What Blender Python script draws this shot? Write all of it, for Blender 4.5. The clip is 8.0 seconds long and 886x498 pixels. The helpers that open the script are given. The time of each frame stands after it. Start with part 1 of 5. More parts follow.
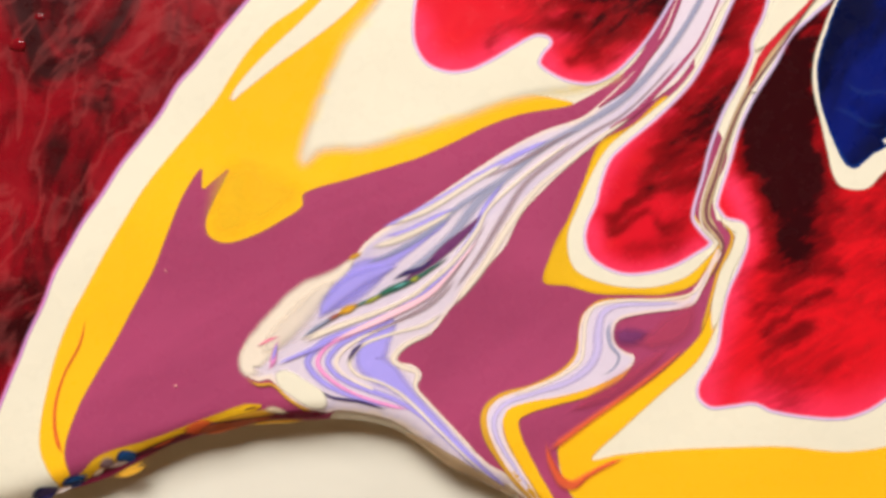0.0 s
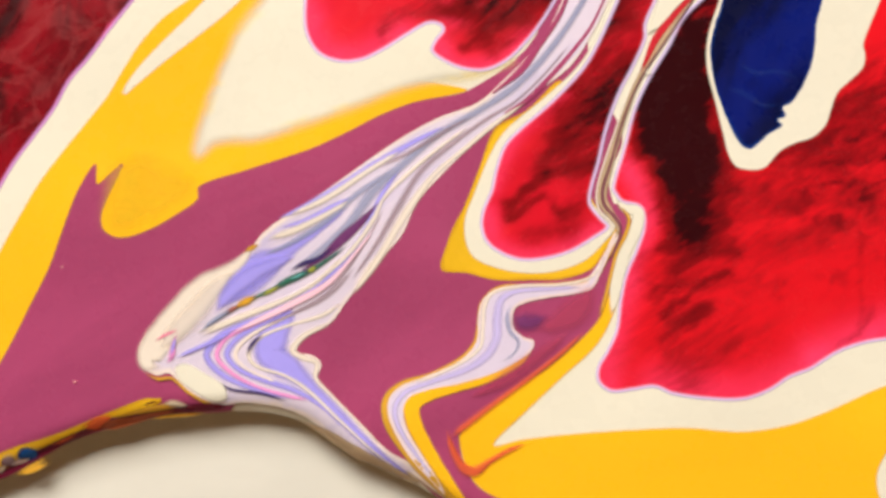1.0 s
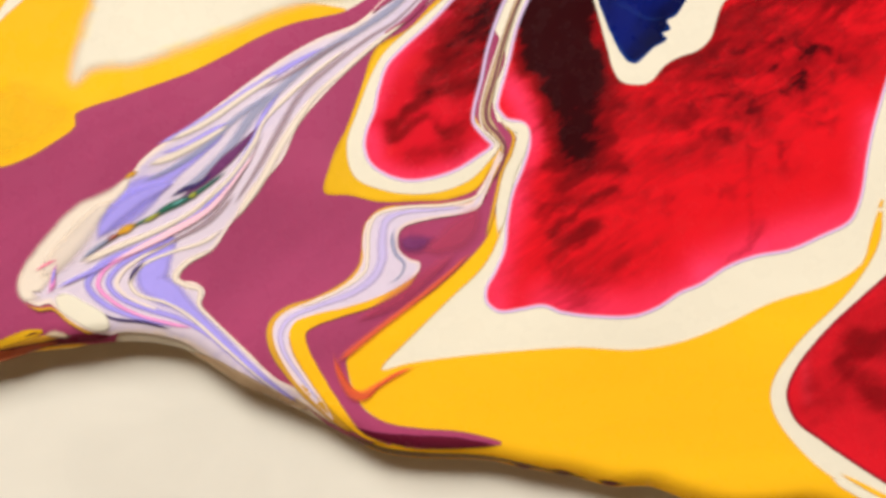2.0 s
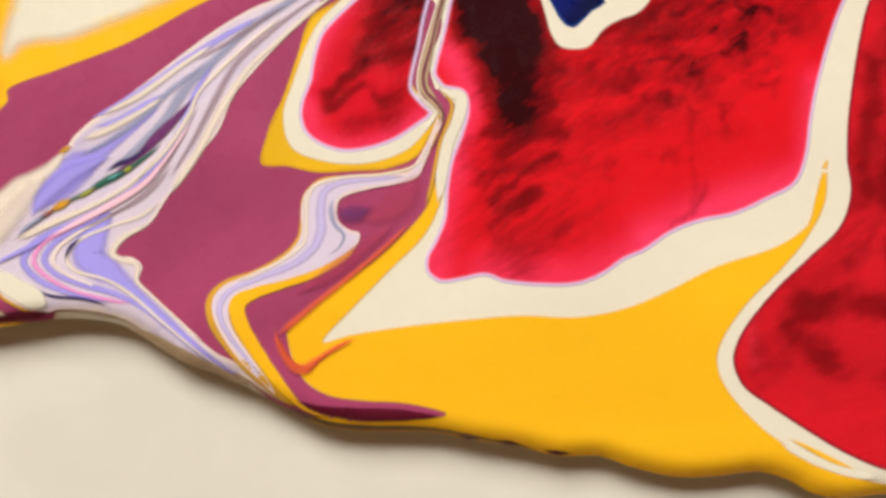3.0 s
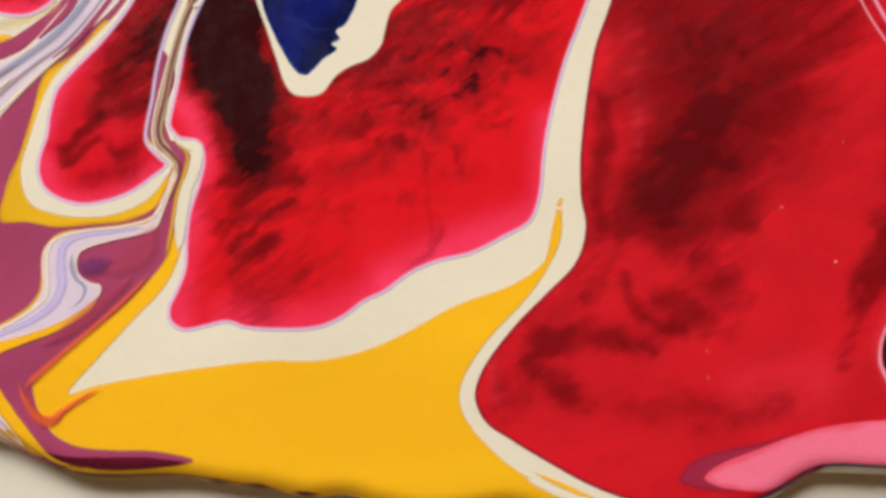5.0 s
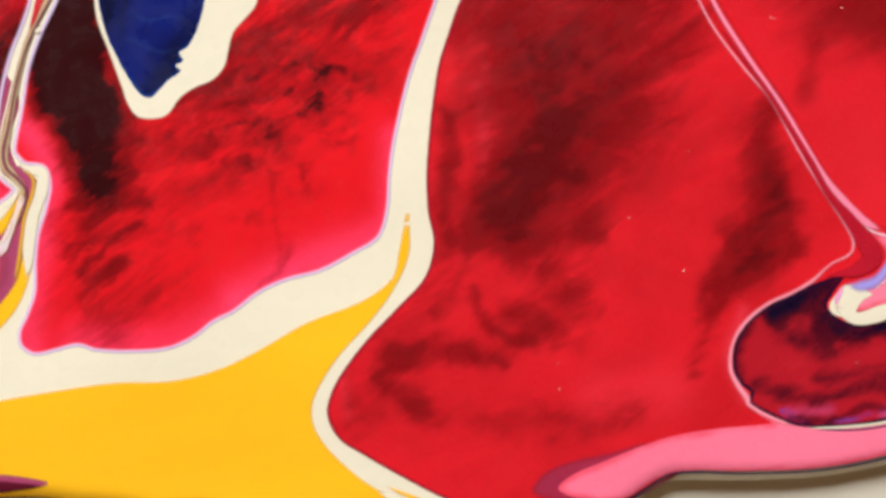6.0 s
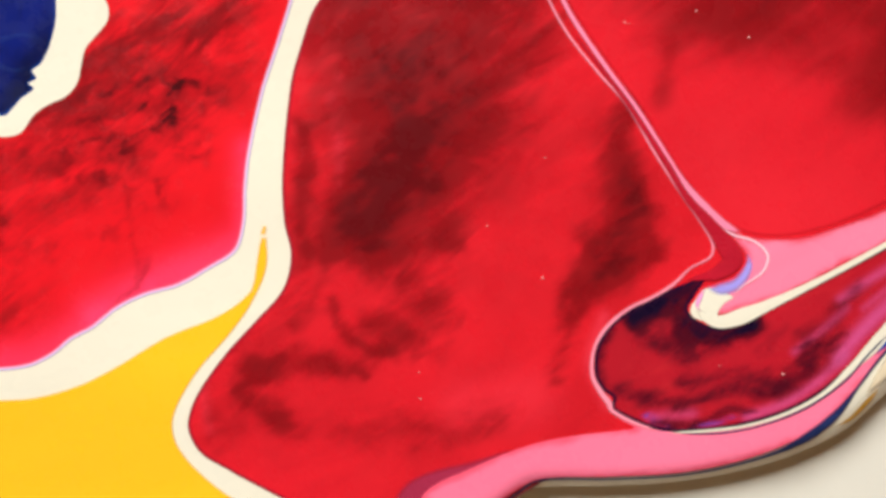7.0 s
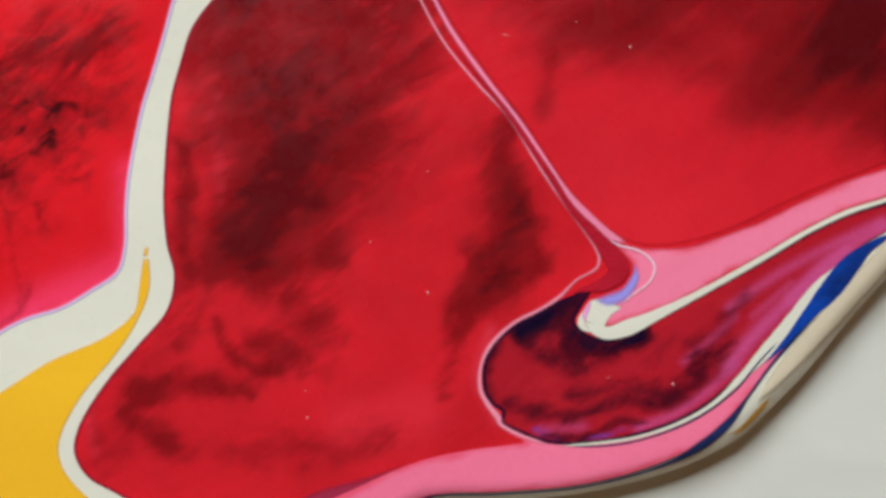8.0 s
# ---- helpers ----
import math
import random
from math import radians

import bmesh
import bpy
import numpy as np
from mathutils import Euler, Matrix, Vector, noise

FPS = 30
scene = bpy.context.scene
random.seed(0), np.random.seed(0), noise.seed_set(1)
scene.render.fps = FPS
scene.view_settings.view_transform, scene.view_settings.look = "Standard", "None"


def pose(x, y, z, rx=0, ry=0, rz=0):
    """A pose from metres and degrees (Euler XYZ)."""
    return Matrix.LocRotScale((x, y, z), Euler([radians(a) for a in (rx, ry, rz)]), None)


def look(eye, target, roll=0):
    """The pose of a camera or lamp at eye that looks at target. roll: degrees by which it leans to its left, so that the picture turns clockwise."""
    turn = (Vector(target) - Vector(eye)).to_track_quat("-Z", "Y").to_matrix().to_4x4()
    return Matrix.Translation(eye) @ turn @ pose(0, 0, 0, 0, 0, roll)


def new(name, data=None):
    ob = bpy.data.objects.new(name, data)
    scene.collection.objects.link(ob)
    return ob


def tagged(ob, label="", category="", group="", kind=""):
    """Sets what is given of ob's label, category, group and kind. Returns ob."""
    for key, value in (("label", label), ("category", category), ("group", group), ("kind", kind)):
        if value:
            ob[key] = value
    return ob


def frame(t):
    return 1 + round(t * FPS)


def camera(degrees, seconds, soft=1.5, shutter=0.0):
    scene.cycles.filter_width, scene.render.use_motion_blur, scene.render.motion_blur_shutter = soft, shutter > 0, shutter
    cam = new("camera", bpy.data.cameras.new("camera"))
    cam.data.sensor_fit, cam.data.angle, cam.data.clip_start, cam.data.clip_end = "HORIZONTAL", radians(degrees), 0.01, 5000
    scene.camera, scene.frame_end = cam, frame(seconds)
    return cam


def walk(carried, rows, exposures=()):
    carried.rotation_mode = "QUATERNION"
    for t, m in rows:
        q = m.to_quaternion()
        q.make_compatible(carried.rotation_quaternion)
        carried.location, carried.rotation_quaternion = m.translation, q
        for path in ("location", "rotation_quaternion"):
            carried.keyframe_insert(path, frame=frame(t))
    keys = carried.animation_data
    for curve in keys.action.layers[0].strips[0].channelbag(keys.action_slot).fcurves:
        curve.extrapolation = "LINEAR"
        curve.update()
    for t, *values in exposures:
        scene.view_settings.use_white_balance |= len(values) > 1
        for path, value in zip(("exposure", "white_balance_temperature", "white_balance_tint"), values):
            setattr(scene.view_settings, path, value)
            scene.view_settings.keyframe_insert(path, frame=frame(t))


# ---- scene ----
# ---- camera ----
cam = camera(50, 8.0, soft=3.5)
walk(cam, [
    (0, pose(-0.00000, 0.00000, 0.16084, 0.678, -0.580, 0.000)),
    (0.5, pose(0.00828, 0.00282, 0.16074, 0.464, -0.615, -0.627)),
    (1, pose(0.01655, -0.00087, 0.16088, 0.245, -0.869, -1.335)),
    (1.5, pose(0.02453, -0.00600, 0.16029, 0.089, -1.145, -1.879)),
    (2, pose(0.03496, -0.01419, 0.15900, 0.098, -1.087, -2.683)),
    (3.3, pose(0.05041, -0.02057, 0.15720, 0.136, -1.091, -4.004)),
    (3.5, pose(0.05603, -0.02110, 0.15768, 0.098, -1.052, -4.141)),
    (4, pose(0.06584, -0.01847, 0.15893, 0.004, -1.161, -4.710)),
    (4.5, pose(0.07409, -0.01738, 0.15964, -0.336, -1.411, -5.017)),
    (4.7, pose(0.07956, -0.01583, 0.16012, -0.310, -1.435, -5.376)),
    (5.8, pose(0.10824, -0.01374, 0.16172, -0.534, -1.455, -6.645)),
    (6, pose(0.11357, -0.01357, 0.16208, -0.652, -1.535, -7.099)),
    (6.2, pose(0.11918, -0.01327, 0.16208, -0.700, -1.505, -7.432)),
    (6.5, pose(0.12525, -0.01244, 0.16205, -0.810, -1.485, -7.755)),
    (7, pose(0.13869, -0.01512, 0.16257, -0.642, -1.270, -8.292)),
    (7.5, pose(0.14957, -0.01685, 0.16279, -0.476, -1.096, -8.927)),
    (8, pose(0.15889, -0.01640, 0.16212, -0.323, -1.163, -9.583)),
], exposures=[(0.0, 0.0, 6500, 10), (2.2, 0.0, 6500, 10), (3.4, -0.18, 6500, 10), (4.7, -0.28, 6500, 10), (5.9, -0.02, 6300, 8), (7.1, 0.16, 6150, 8), (7.5, 0.15, 5950, 7), (8.0, -0.3, 5500, 3)])

# ---- light: soft from the north, through an assumed window in an unseen room ----
MM = 0.001
TABLE_Z = -5.6 * MM
world = bpy.data.worlds.new("sky")
scene.world = world
world.use_nodes = True
sky = world.node_tree.nodes.new("ShaderNodeTexSky")
sky.sky_type, sky.sun_disc, sky.sun_elevation, sky.sun_rotation = "NISHITA", False, radians(35), radians(180)
world.node_tree.links.new(sky.outputs[0], world.node_tree.nodes["Background"].inputs[0])
world.node_tree.nodes["Background"].inputs[1].default_value = 0.1

WIN_W, WIN_H = 1.2, 1.0
lamp = bpy.data.lights.new("assumed_window_light", "AREA")
lamp.shape, lamp.size, lamp.size_y, lamp.energy, lamp.color = "RECTANGLE", WIN_W, WIN_H, 81.0, (1.0, 0.97, 0.925)
new("assumed_window_light", lamp).matrix_world = look((-0.35, 1.6, 1.35), (0.05, 0.0, 0.0))


# ---- materials ----
def lin(r, g, b):
    return tuple((c / 255 / 12.92 if c <= 10 else ((c / 255 + 0.055) / 1.055) ** 2.4) for c in (r, g, b)) + (1.0,)


def node(nt, kind, **sets):
    n = nt.nodes.new("ShaderNode" + kind)
    for key, value in sets.items():
        n.inputs[key].default_value = value
    return n


def blend(nt, fac, a, b):
    """A colour mix; a and b are colours or sockets."""
    n = nt.nodes.new("ShaderNodeMix")
    n.data_type = "RGBA"
    for sock, v in ((n.inputs[0], fac), (n.inputs[6], a), (n.inputs[7], b)):
        if isinstance(v, bpy.types.NodeSocket):
            nt.links.new(v, sock)
        else:
            sock.default_value = v
    return n.outputs[2]


def ranged(nt, value, lo, hi, to_lo=0.0, to_hi=1.0):
    n = nt.nodes.new("ShaderNodeMapRange")
    n.interpolation_type = "SMOOTHSTEP"
    nt.links.new(value, n.inputs[0])
    for i, v in enumerate((lo, hi, to_lo, to_hi)):
        n.inputs[i + 1].default_value = v
    return n.outputs[0]


def times_(nt, a, b):
    n = nt.nodes.new("ShaderNodeMath")
    n.operation = "MULTIPLY"
    for sock, v in zip(n.inputs, (a, b)):
        if isinstance(v, bpy.types.NodeSocket):
            nt.links.new(v, sock)
        else:
            sock.default_value = v
    return n.outputs[0]


def cloud(nt, scale, detail=6.0, turn=0.0, stretch=1.0, warp=0.0, rough=0.55):
    """Noise in object space, stretched along a direction. scale is per metre."""
    tc = nt.nodes.new("ShaderNodeTexCoord")
    mp = nt.nodes.new("ShaderNodeMapping")
    mp.inputs["Rotation"].default_value = (0, 0, radians(turn))
    mp.inputs["Scale"].default_value = (stretch, 1.0, 1.0)
    mp.vector_type = "TEXTURE"
    nt.links.new(tc.outputs["Object"], mp.inputs[0])
    n = node(nt, "TexNoise", Scale=scale, Detail=detail, Roughness=rough, Distortion=warp)
    nt.links.new(mp.outputs[0], n.inputs["Vector"])
    return n.outputs["Fac"]


MATS, FEATHER = {}, {}


def calc(nt, op, a, b, c=0.0):
    n = nt.nodes.new("ShaderNodeMath")
    n.operation = op
    for sock, v in zip(n.inputs, (a, b, c)):
        if isinstance(v, bpy.types.NodeSocket):
            nt.links.new(v, sock)
        else:
            sock.default_value = v
    return n.outputs[0]


def swirled(nt, col, turn, dark, deep, tint, bright=None, stretch=2.6, warp=0.7, base=0.5, size=110, fleck=(20, 4, 8), contrast=2.0):
    """Pigment in a pool, and some painted view-edge darkness: smoke drawn out into wisps, specks, and thinned paler
    paint, where the strokes of the pool say.
    """
    def field(key):
        n = nt.nodes.new("ShaderNodeAttribute")
        n.attribute_name = key
        return n.outputs["Fac"]
    smoke = field("smoke")
    wisps = calc(nt, "SUBTRACT", cloud(nt, size, 8, turn, stretch, warp, 0.62), 0.5)
    fine = calc(nt, "SUBTRACT", cloud(nt, size * 4.5, 6, turn + 12, stretch * 1.4, warp, 0.6), 0.5)
    both = calc(nt, "MULTIPLY_ADD", fine, 0.45, wisps)
    amount = calc(nt, "MULTIPLY_ADD", calc(nt, "MULTIPLY_ADD", both, contrast, 1.0), smoke, calc(nt, "MULTIPLY", both, base))
    if bright:
        col = blend(nt, ranged(nt, both, 0.0, 0.25, 0.0, 0.5), col, lin(*bright))
    col = blend(nt, times_(nt, field("tint"), ranged(nt, fine, -0.3, 0.3, 1.0, 0.75)), col, lin(*tint))
    col = blend(nt, ranged(nt, amount, 0.0, 0.85), col, lin(*dark))
    col = blend(nt, ranged(nt, amount, 0.8, 1.5), col, lin(*deep))
    dots = calc(nt, "ADD", ranged(nt, cloud(nt, 350, 3.0, turn, 1.5, 0.4, 0.5), 0.42, 0.74), ranged(nt, cloud(nt, 120, 4, turn, 1.3, 0.5, 0.5), 0.4, 0.7, 0.0, 0.45))
    return blend(nt, times_(nt, dots, times_(nt, field("speck"), 0.85)), col, lin(*fleck))


def paint(name, core, rim=None, rim_mm=1.0, dark=None, dark_lo=0.5, dark_hi=0.7, scale=60, turn=0, stretch=1.0, warp=0.6,
          vary=0.06, gloss=0.28, soft=0.0, dens=1.0, veil=False, fringe=None, veins=None, rag=0.3, ragged_scale=200, swirl=None):
    """Acrylic pour paint. rim: the thinned colour near the outline; dark: pigment clouds in the pool; soft: feathered outline in mm."""
    m = bpy.data.materials.new(name)
    m.use_nodes = True
    nt = m.node_tree
    bsdf = nt.nodes["Principled BSDF"]
    core = lin(*core)
    col = blend(nt, ranged(nt, cloud(nt, 45, 5, turn, max(stretch, 1.5), 0.8), 0.3, 0.7),
                tuple(c * (1 - vary) for c in core[:3]) + (1,), tuple(min(1, c * (1 + vary)) for c in core[:3]) + (1,))
    attr = nt.nodes.new("ShaderNodeAttribute")
    attr.attribute_name = "rim"
    if dark:
        big = ranged(nt, cloud(nt, scale, 7, turn, stretch, warp, 0.6), dark_lo, dark_hi)
        col = blend(nt, big, col, lin(*dark))
        fine = ranged(nt, cloud(nt, scale * 4, 6, turn + 15, stretch * 1.3, warp, 0.6), 0.56, 0.74, 0.0, 0.55)
        col = blend(nt, fine, col, lin(*dark))
    if swirl:
        col = swirled(nt, col, turn, **swirl)
    if veins:
        thin = times_(nt, ranged(nt, cloud(nt, 90, 5, turn, 1.6, 1.6, 0.5), 0.44, 0.5), ranged(nt, cloud(nt, 90, 5, turn, 1.6, 1.6, 0.5), 0.56, 0.5))
        col = blend(nt, times_(nt, thin, 0.16), col, lin(*veins))
    if rim:
        wob = nt.nodes.new("ShaderNodeMath")
        wob.operation = "MULTIPLY_ADD"
        nt.links.new(cloud(nt, 170, 6, turn, 1.8, 0.8), wob.inputs[0])
        wob.inputs[1].default_value = -rim_mm * 2.4
        wob.inputs[2].default_value = rim_mm * 1.2
        add = nt.nodes.new("ShaderNodeMath")
        add.operation = "ADD"
        nt.links.new(attr.outputs["Fac"], add.inputs[0])
        nt.links.new(wob.outputs[0], add.inputs[1])
        col = blend(nt, ranged(nt, add.outputs[0], -0.1 * rim_mm, rim_mm), lin(*rim), col)
    if fringe:
        col = blend(nt, ranged(nt, attr.outputs["Fac"], 0.3, 1.0), lin(*fringe), col)
    nt.links.new(col, bsdf.inputs["Base Color"])
    rough = ranged(nt, cloud(nt, 260, 4), 0.3, 0.7, gloss * 0.8, gloss * 1.25)
    nt.links.new(rough, bsdf.inputs["Roughness"])
    bsdf.inputs["Specular IOR Level"].default_value = 0.08 if veil else 0.26
    bump = nt.nodes.new("ShaderNodeBump")
    bump.inputs["Strength"].default_value = 0.12
    bump.inputs["Distance"].default_value = 0.0004
    nt.links.new(cloud(nt, 180, 5, turn, 2.0, 0.4), bump.inputs["Height"])
    nt.links.new(bump.outputs[0], bsdf.inputs["Normal"])
    if soft:
        reach = attr.outputs["Fac"]
        if veil:
            ragged = nt.nodes.new("ShaderNodeMath")
            ragged.operation = "MULTIPLY_ADD"
            nt.links.new(ranged(nt, cloud(nt, ragged_scale, 5, turn, stretch * 1.2, warp, 0.55), 0.3, 0.7, -rag * soft, rag * soft), ragged.inputs[0])
            nt.links.new(ranged(nt, attr.outputs["Fac"], 0.0, 0.35 * soft), ragged.inputs[1])
            nt.links.new(attr.outputs["Fac"], ragged.inputs[2])
            reach = ragged.outputs[0]
        alpha = times_(nt, ranged(nt, reach, 0.0, soft), dens)
        if veil:
            alpha = times_(nt, alpha, ranged(nt, cloud(nt, scale, 7, turn, stretch, warp, 0.62), dark_lo, dark_hi))
        nt.links.new(alpha, bsdf.inputs["Alpha"])
    MATS[name] = m
    FEATHER[name] = soft
    return m


paint("white", (235, 228, 206), vary=0.02, soft=0.4)
paint("white_soft", (235, 228, 206), rim=(255, 226, 130), rim_mm=3.0, vary=0.03, soft=3.2)
paint("cream", (240, 226, 208), vary=0.05, soft=1.5)
paint("cream_lip", (225, 208, 176), vary=0.05, soft=0.8)
paint("plum", (166, 68, 106), vary=0.11, turn=20, stretch=3)
paint("yellow", (255, 191, 32), vary=0.04, turn=40, stretch=3, soft=0.5)
paint("yellow_deep", (255, 191, 30), vary=0.05, turn=0, stretch=4, soft=0.6)
paint("yellow_olive", (238, 186, 36), rim=(206, 150, 30), rim_mm=0.7, vary=0.1)
paint("amber", (214, 160, 52), vary=0.15, soft=0.5)
paint("orange", (226, 96, 52), vary=0.1, soft=0.6, dens=0.85)
paint("tan", (198, 170, 134), vary=0.2, soft=0.5)
paint("brown", (120, 92, 60), vary=0.25, soft=0.5)
paint("mauve", (128, 72, 84), vary=0.15, soft=0.25)
# The lilac fringe paints the lens's colour halo onto the red outlines.
RED = dict(turn=22, fringe=(226, 206, 246), soft=0.45, gloss=0.24)
RED_SWIRL = dict(dark=(132, 12, 20), deep=(48, 6, 12), tint=(255, 62, 104), bright=(255, 40, 48), fleck=(70, 8, 16), contrast=2.0, base=0.95, size=150, stretch=2.8)
paint("red_a", (226, 30, 46), swirl=RED_SWIRL, **RED)
paint("red_b", (214, 22, 40), swirl=RED_SWIRL, **RED)
paint("red_c", (226, 22, 34), swirl=RED_SWIRL, **RED)
paint("red_sheet", (216, 28, 42), turn=20, soft=1.2, swirl=dict(dark=(140, 14, 22), deep=(90, 9, 16), tint=(236, 44, 58), base=0.5, size=50, contrast=1.2))
paint("red_line", (200, 40, 52), vary=0.15, soft=0.4)
paint("crimson", (211, 26, 39), fringe=(150, 20, 44), vary=0.14, turn=18, soft=0.4, swirl=dict(
    dark=(140, 13, 22), deep=(98, 9, 17), tint=(240, 70, 92), bright=(240, 34, 46), base=1.1, size=70, stretch=2.3, warp=1.3, contrast=1.15))
paint("crimson_dark", (142, 13, 27), rim=(226, 62, 112), rim_mm=1.0, fringe=(214, 150, 214), soft=0.4, dark=(50, 8, 12), dark_lo=0.38, dark_hi=0.64, scale=60, turn=60, stretch=1.8, warp=1.6, veins=(190, 90, 90))
paint("crimson_line", (186, 24, 46), vary=0.12, soft=0.5)
paint("blue", (10, 26, 110), rim=(14, 56, 128), rim_mm=0.6, dark=(6, 12, 50), dark_lo=0.4, dark_hi=0.65, scale=60, turn=60, stretch=3)
paint("blue_bright", (28, 66, 160), dark=(20, 40, 100), vary=0.2, soft=0.25)
paint("navy", (36, 48, 92), vary=0.2, soft=0.4)
paint("ink", (62, 48, 100), vary=0.2, soft=0.5)
paint("pink", (255, 122, 154), rim=(240, 84, 112), rim_mm=1.4, vary=0.06, turn=15, stretch=4)
paint("pink_soft", (255, 130, 160), rim=(232, 60, 80), rim_mm=1.6, vary=0.05, turn=15, stretch=4, soft=0.8)
paint("pink_pale", (248, 140, 170), vary=0.06, soft=0.4)
paint("pink_white", (255, 206, 220), vary=0.05, soft=0.45)
paint("pink_line", (244, 156, 214), vary=0.08, soft=0.7)
paint("pink_line_b", (246, 146, 166), vary=0.08, soft=0.45)
paint("wine", (182, 24, 40), fringe=(40, 8, 40), turn=16, swirl=dict(
    dark=(78, 8, 28), deep=(20, 6, 36), tint=(208, 78, 134), bright=(214, 40, 48), base=0.9, size=90, stretch=2.2, warp=1.6, contrast=1.4))
paint("wine_line", (98, 22, 44), vary=0.2, soft=0.4)
paint("lilac", (226, 212, 226), rim=(242, 224, 210), rim_mm=1.2, dark=(198, 186, 218), dark_lo=0.46, dark_hi=0.72, scale=190, warp=0.2, vary=0.08, turn=40, stretch=9)
paint("lilac_pale", (222, 208, 226), rim=(238, 214, 204), rim_mm=0.7, vary=0.05)
paint("violet", (172, 160, 244), vary=0.07, turn=40, stretch=4, soft=1.9)
paint("greyblue", (162, 166, 196), vary=0.1, turn=40, stretch=5, soft=1.6, dens=0.72)
paint("taupe", (166, 140, 146), vary=0.14, turn=40, stretch=5, soft=1.2, dens=0.6)
paint("lilac_soft", (206, 192, 236), vary=0.06, turn=40, stretch=4, soft=1.6)
paint("rosy_plum", (192, 74, 106), vary=0.1, turn=20, stretch=3, soft=2.4, dens=0.6)
paint("orange_film", (238, 104, 66), vary=0.1, soft=0.9, dens=0.75)
paint("rust", (168, 84, 50), vary=0.2, soft=0.5)
paint("moss", (158, 164, 66), vary=0.2, soft=0.5)
paint("blue_fleck", (28, 82, 146), vary=0.4, soft=0.9)
paint("cream_film", (240, 226, 212), vary=0.05, soft=2.6, dens=0.85)
paint("grape_film", (128, 62, 116), vary=0.15, soft=2.2, dens=0.8)
paint("grape", (112, 58, 108), vary=0.2, turn=40, stretch=4, soft=0.6)
paint("rose", (172, 46, 78), vary=0.1, turn=15, stretch=3, soft=1.4, dens=0.9)
paint("green", (48, 104, 84), dark=(60, 70, 110), vary=0.3, scale=400, soft=0.8)
paint("teal", (110, 180, 176), vary=0.2, soft=0.3)
VEIL = dict(vary=0.1, veil=True)
paint("veil_olive", (236, 198, 44), soft=3.0, dens=0.8, scale=30, dark_lo=0.0, dark_hi=0.2, rag=0.1, **VEIL)
paint("veil_violet", (130, 80, 190), soft=0.8, dens=0.9, scale=120, dark_lo=0.3, dark_hi=0.6, **VEIL)
paint("blue_wisp", (60, 92, 170), vary=0.15, soft=1.6, dens=0.13)
paint("dust", (236, 170, 165), vary=0.1, gloss=0.7)
paint("bubble", (120, 14, 24), vary=0.2, gloss=0.1)
paint("board", (224, 219, 204), vary=0.03, gloss=0.6)
# Brown of the unseen walls, tuned to deepen and warm the shadows.
paint("unseen_room", (132, 104, 76), vary=0.03, gloss=0.8)


# ---- curves and relief ----
def smooth_curve(pts, step, closed=True):
    """Catmull-Rom through the controls, resampled to even steps. Extra columns are carried along."""
    p = np.array(pts, float)
    ext = np.vstack([p[-1], p, p[:2]]) if closed else np.vstack([2 * p[0] - p[1], p, 2 * p[-1] - p[-2]])
    ext[:, 2:] = np.maximum(ext[:, 2:], 0.02)
    out = []
    for i in range(len(ext) - 3):
        a, b, c, d = ext[i:i + 4]
        n = max(2, int(np.linalg.norm(c[:2] - b[:2]) / step) + 1)
        u = (np.arange(n) / n)[:, None]
        # tangents are held to the length of their own span, so that long spans do not overshoot
        span = np.linalg.norm(c[:2] - b[:2]) + 1e-9
        m1 = (c - a) * span / (np.linalg.norm(c[:2] - b[:2]) + np.linalg.norm(b[:2] - a[:2]) + 1e-9)
        m2 = (d - b) * span / (np.linalg.norm(d[:2] - c[:2]) + np.linalg.norm(c[:2] - b[:2]) + 1e-9)
        out.append((2 * u**3 - 3 * u**2 + 1) * b + (u**3 - 2 * u**2 + u) * m1 + (-2 * u**3 + 3 * u**2) * c + (u**3 - u**2) * m2)
    if not closed:
        out.append(p[-1:])
    return np.vstack(out)


def inside(poly, p):
    hit = np.zeros(len(p), bool)
    for (x0, y0), (x1, y1) in zip(poly, np.roll(poly, -1, 0)):
        if y0 != y1:
            cross = (y0 > p[:, 1]) != (y1 > p[:, 1])
            hit ^= cross & (p[:, 0] < (x1 - x0) * (p[:, 1] - y0) / (y1 - y0) + x0)
    return hit


def gap(poly, p):
    """Distance from each point to a closed polyline."""
    a, b = poly, np.roll(poly, -1, 0)
    ab = b - a
    ll = np.maximum((ab**2).sum(1), 1e-9)
    out = np.empty(len(p))
    for s in range(0, len(p), 2000):
        q = p[s:s + 2000, None, :] - a
        u = np.clip((q * ab).sum(-1) / ll, 0, 1)
        out[s:s + 2000] = np.sqrt((((q - u[..., None] * ab) ** 2).sum(-1)).min(1))
    return out


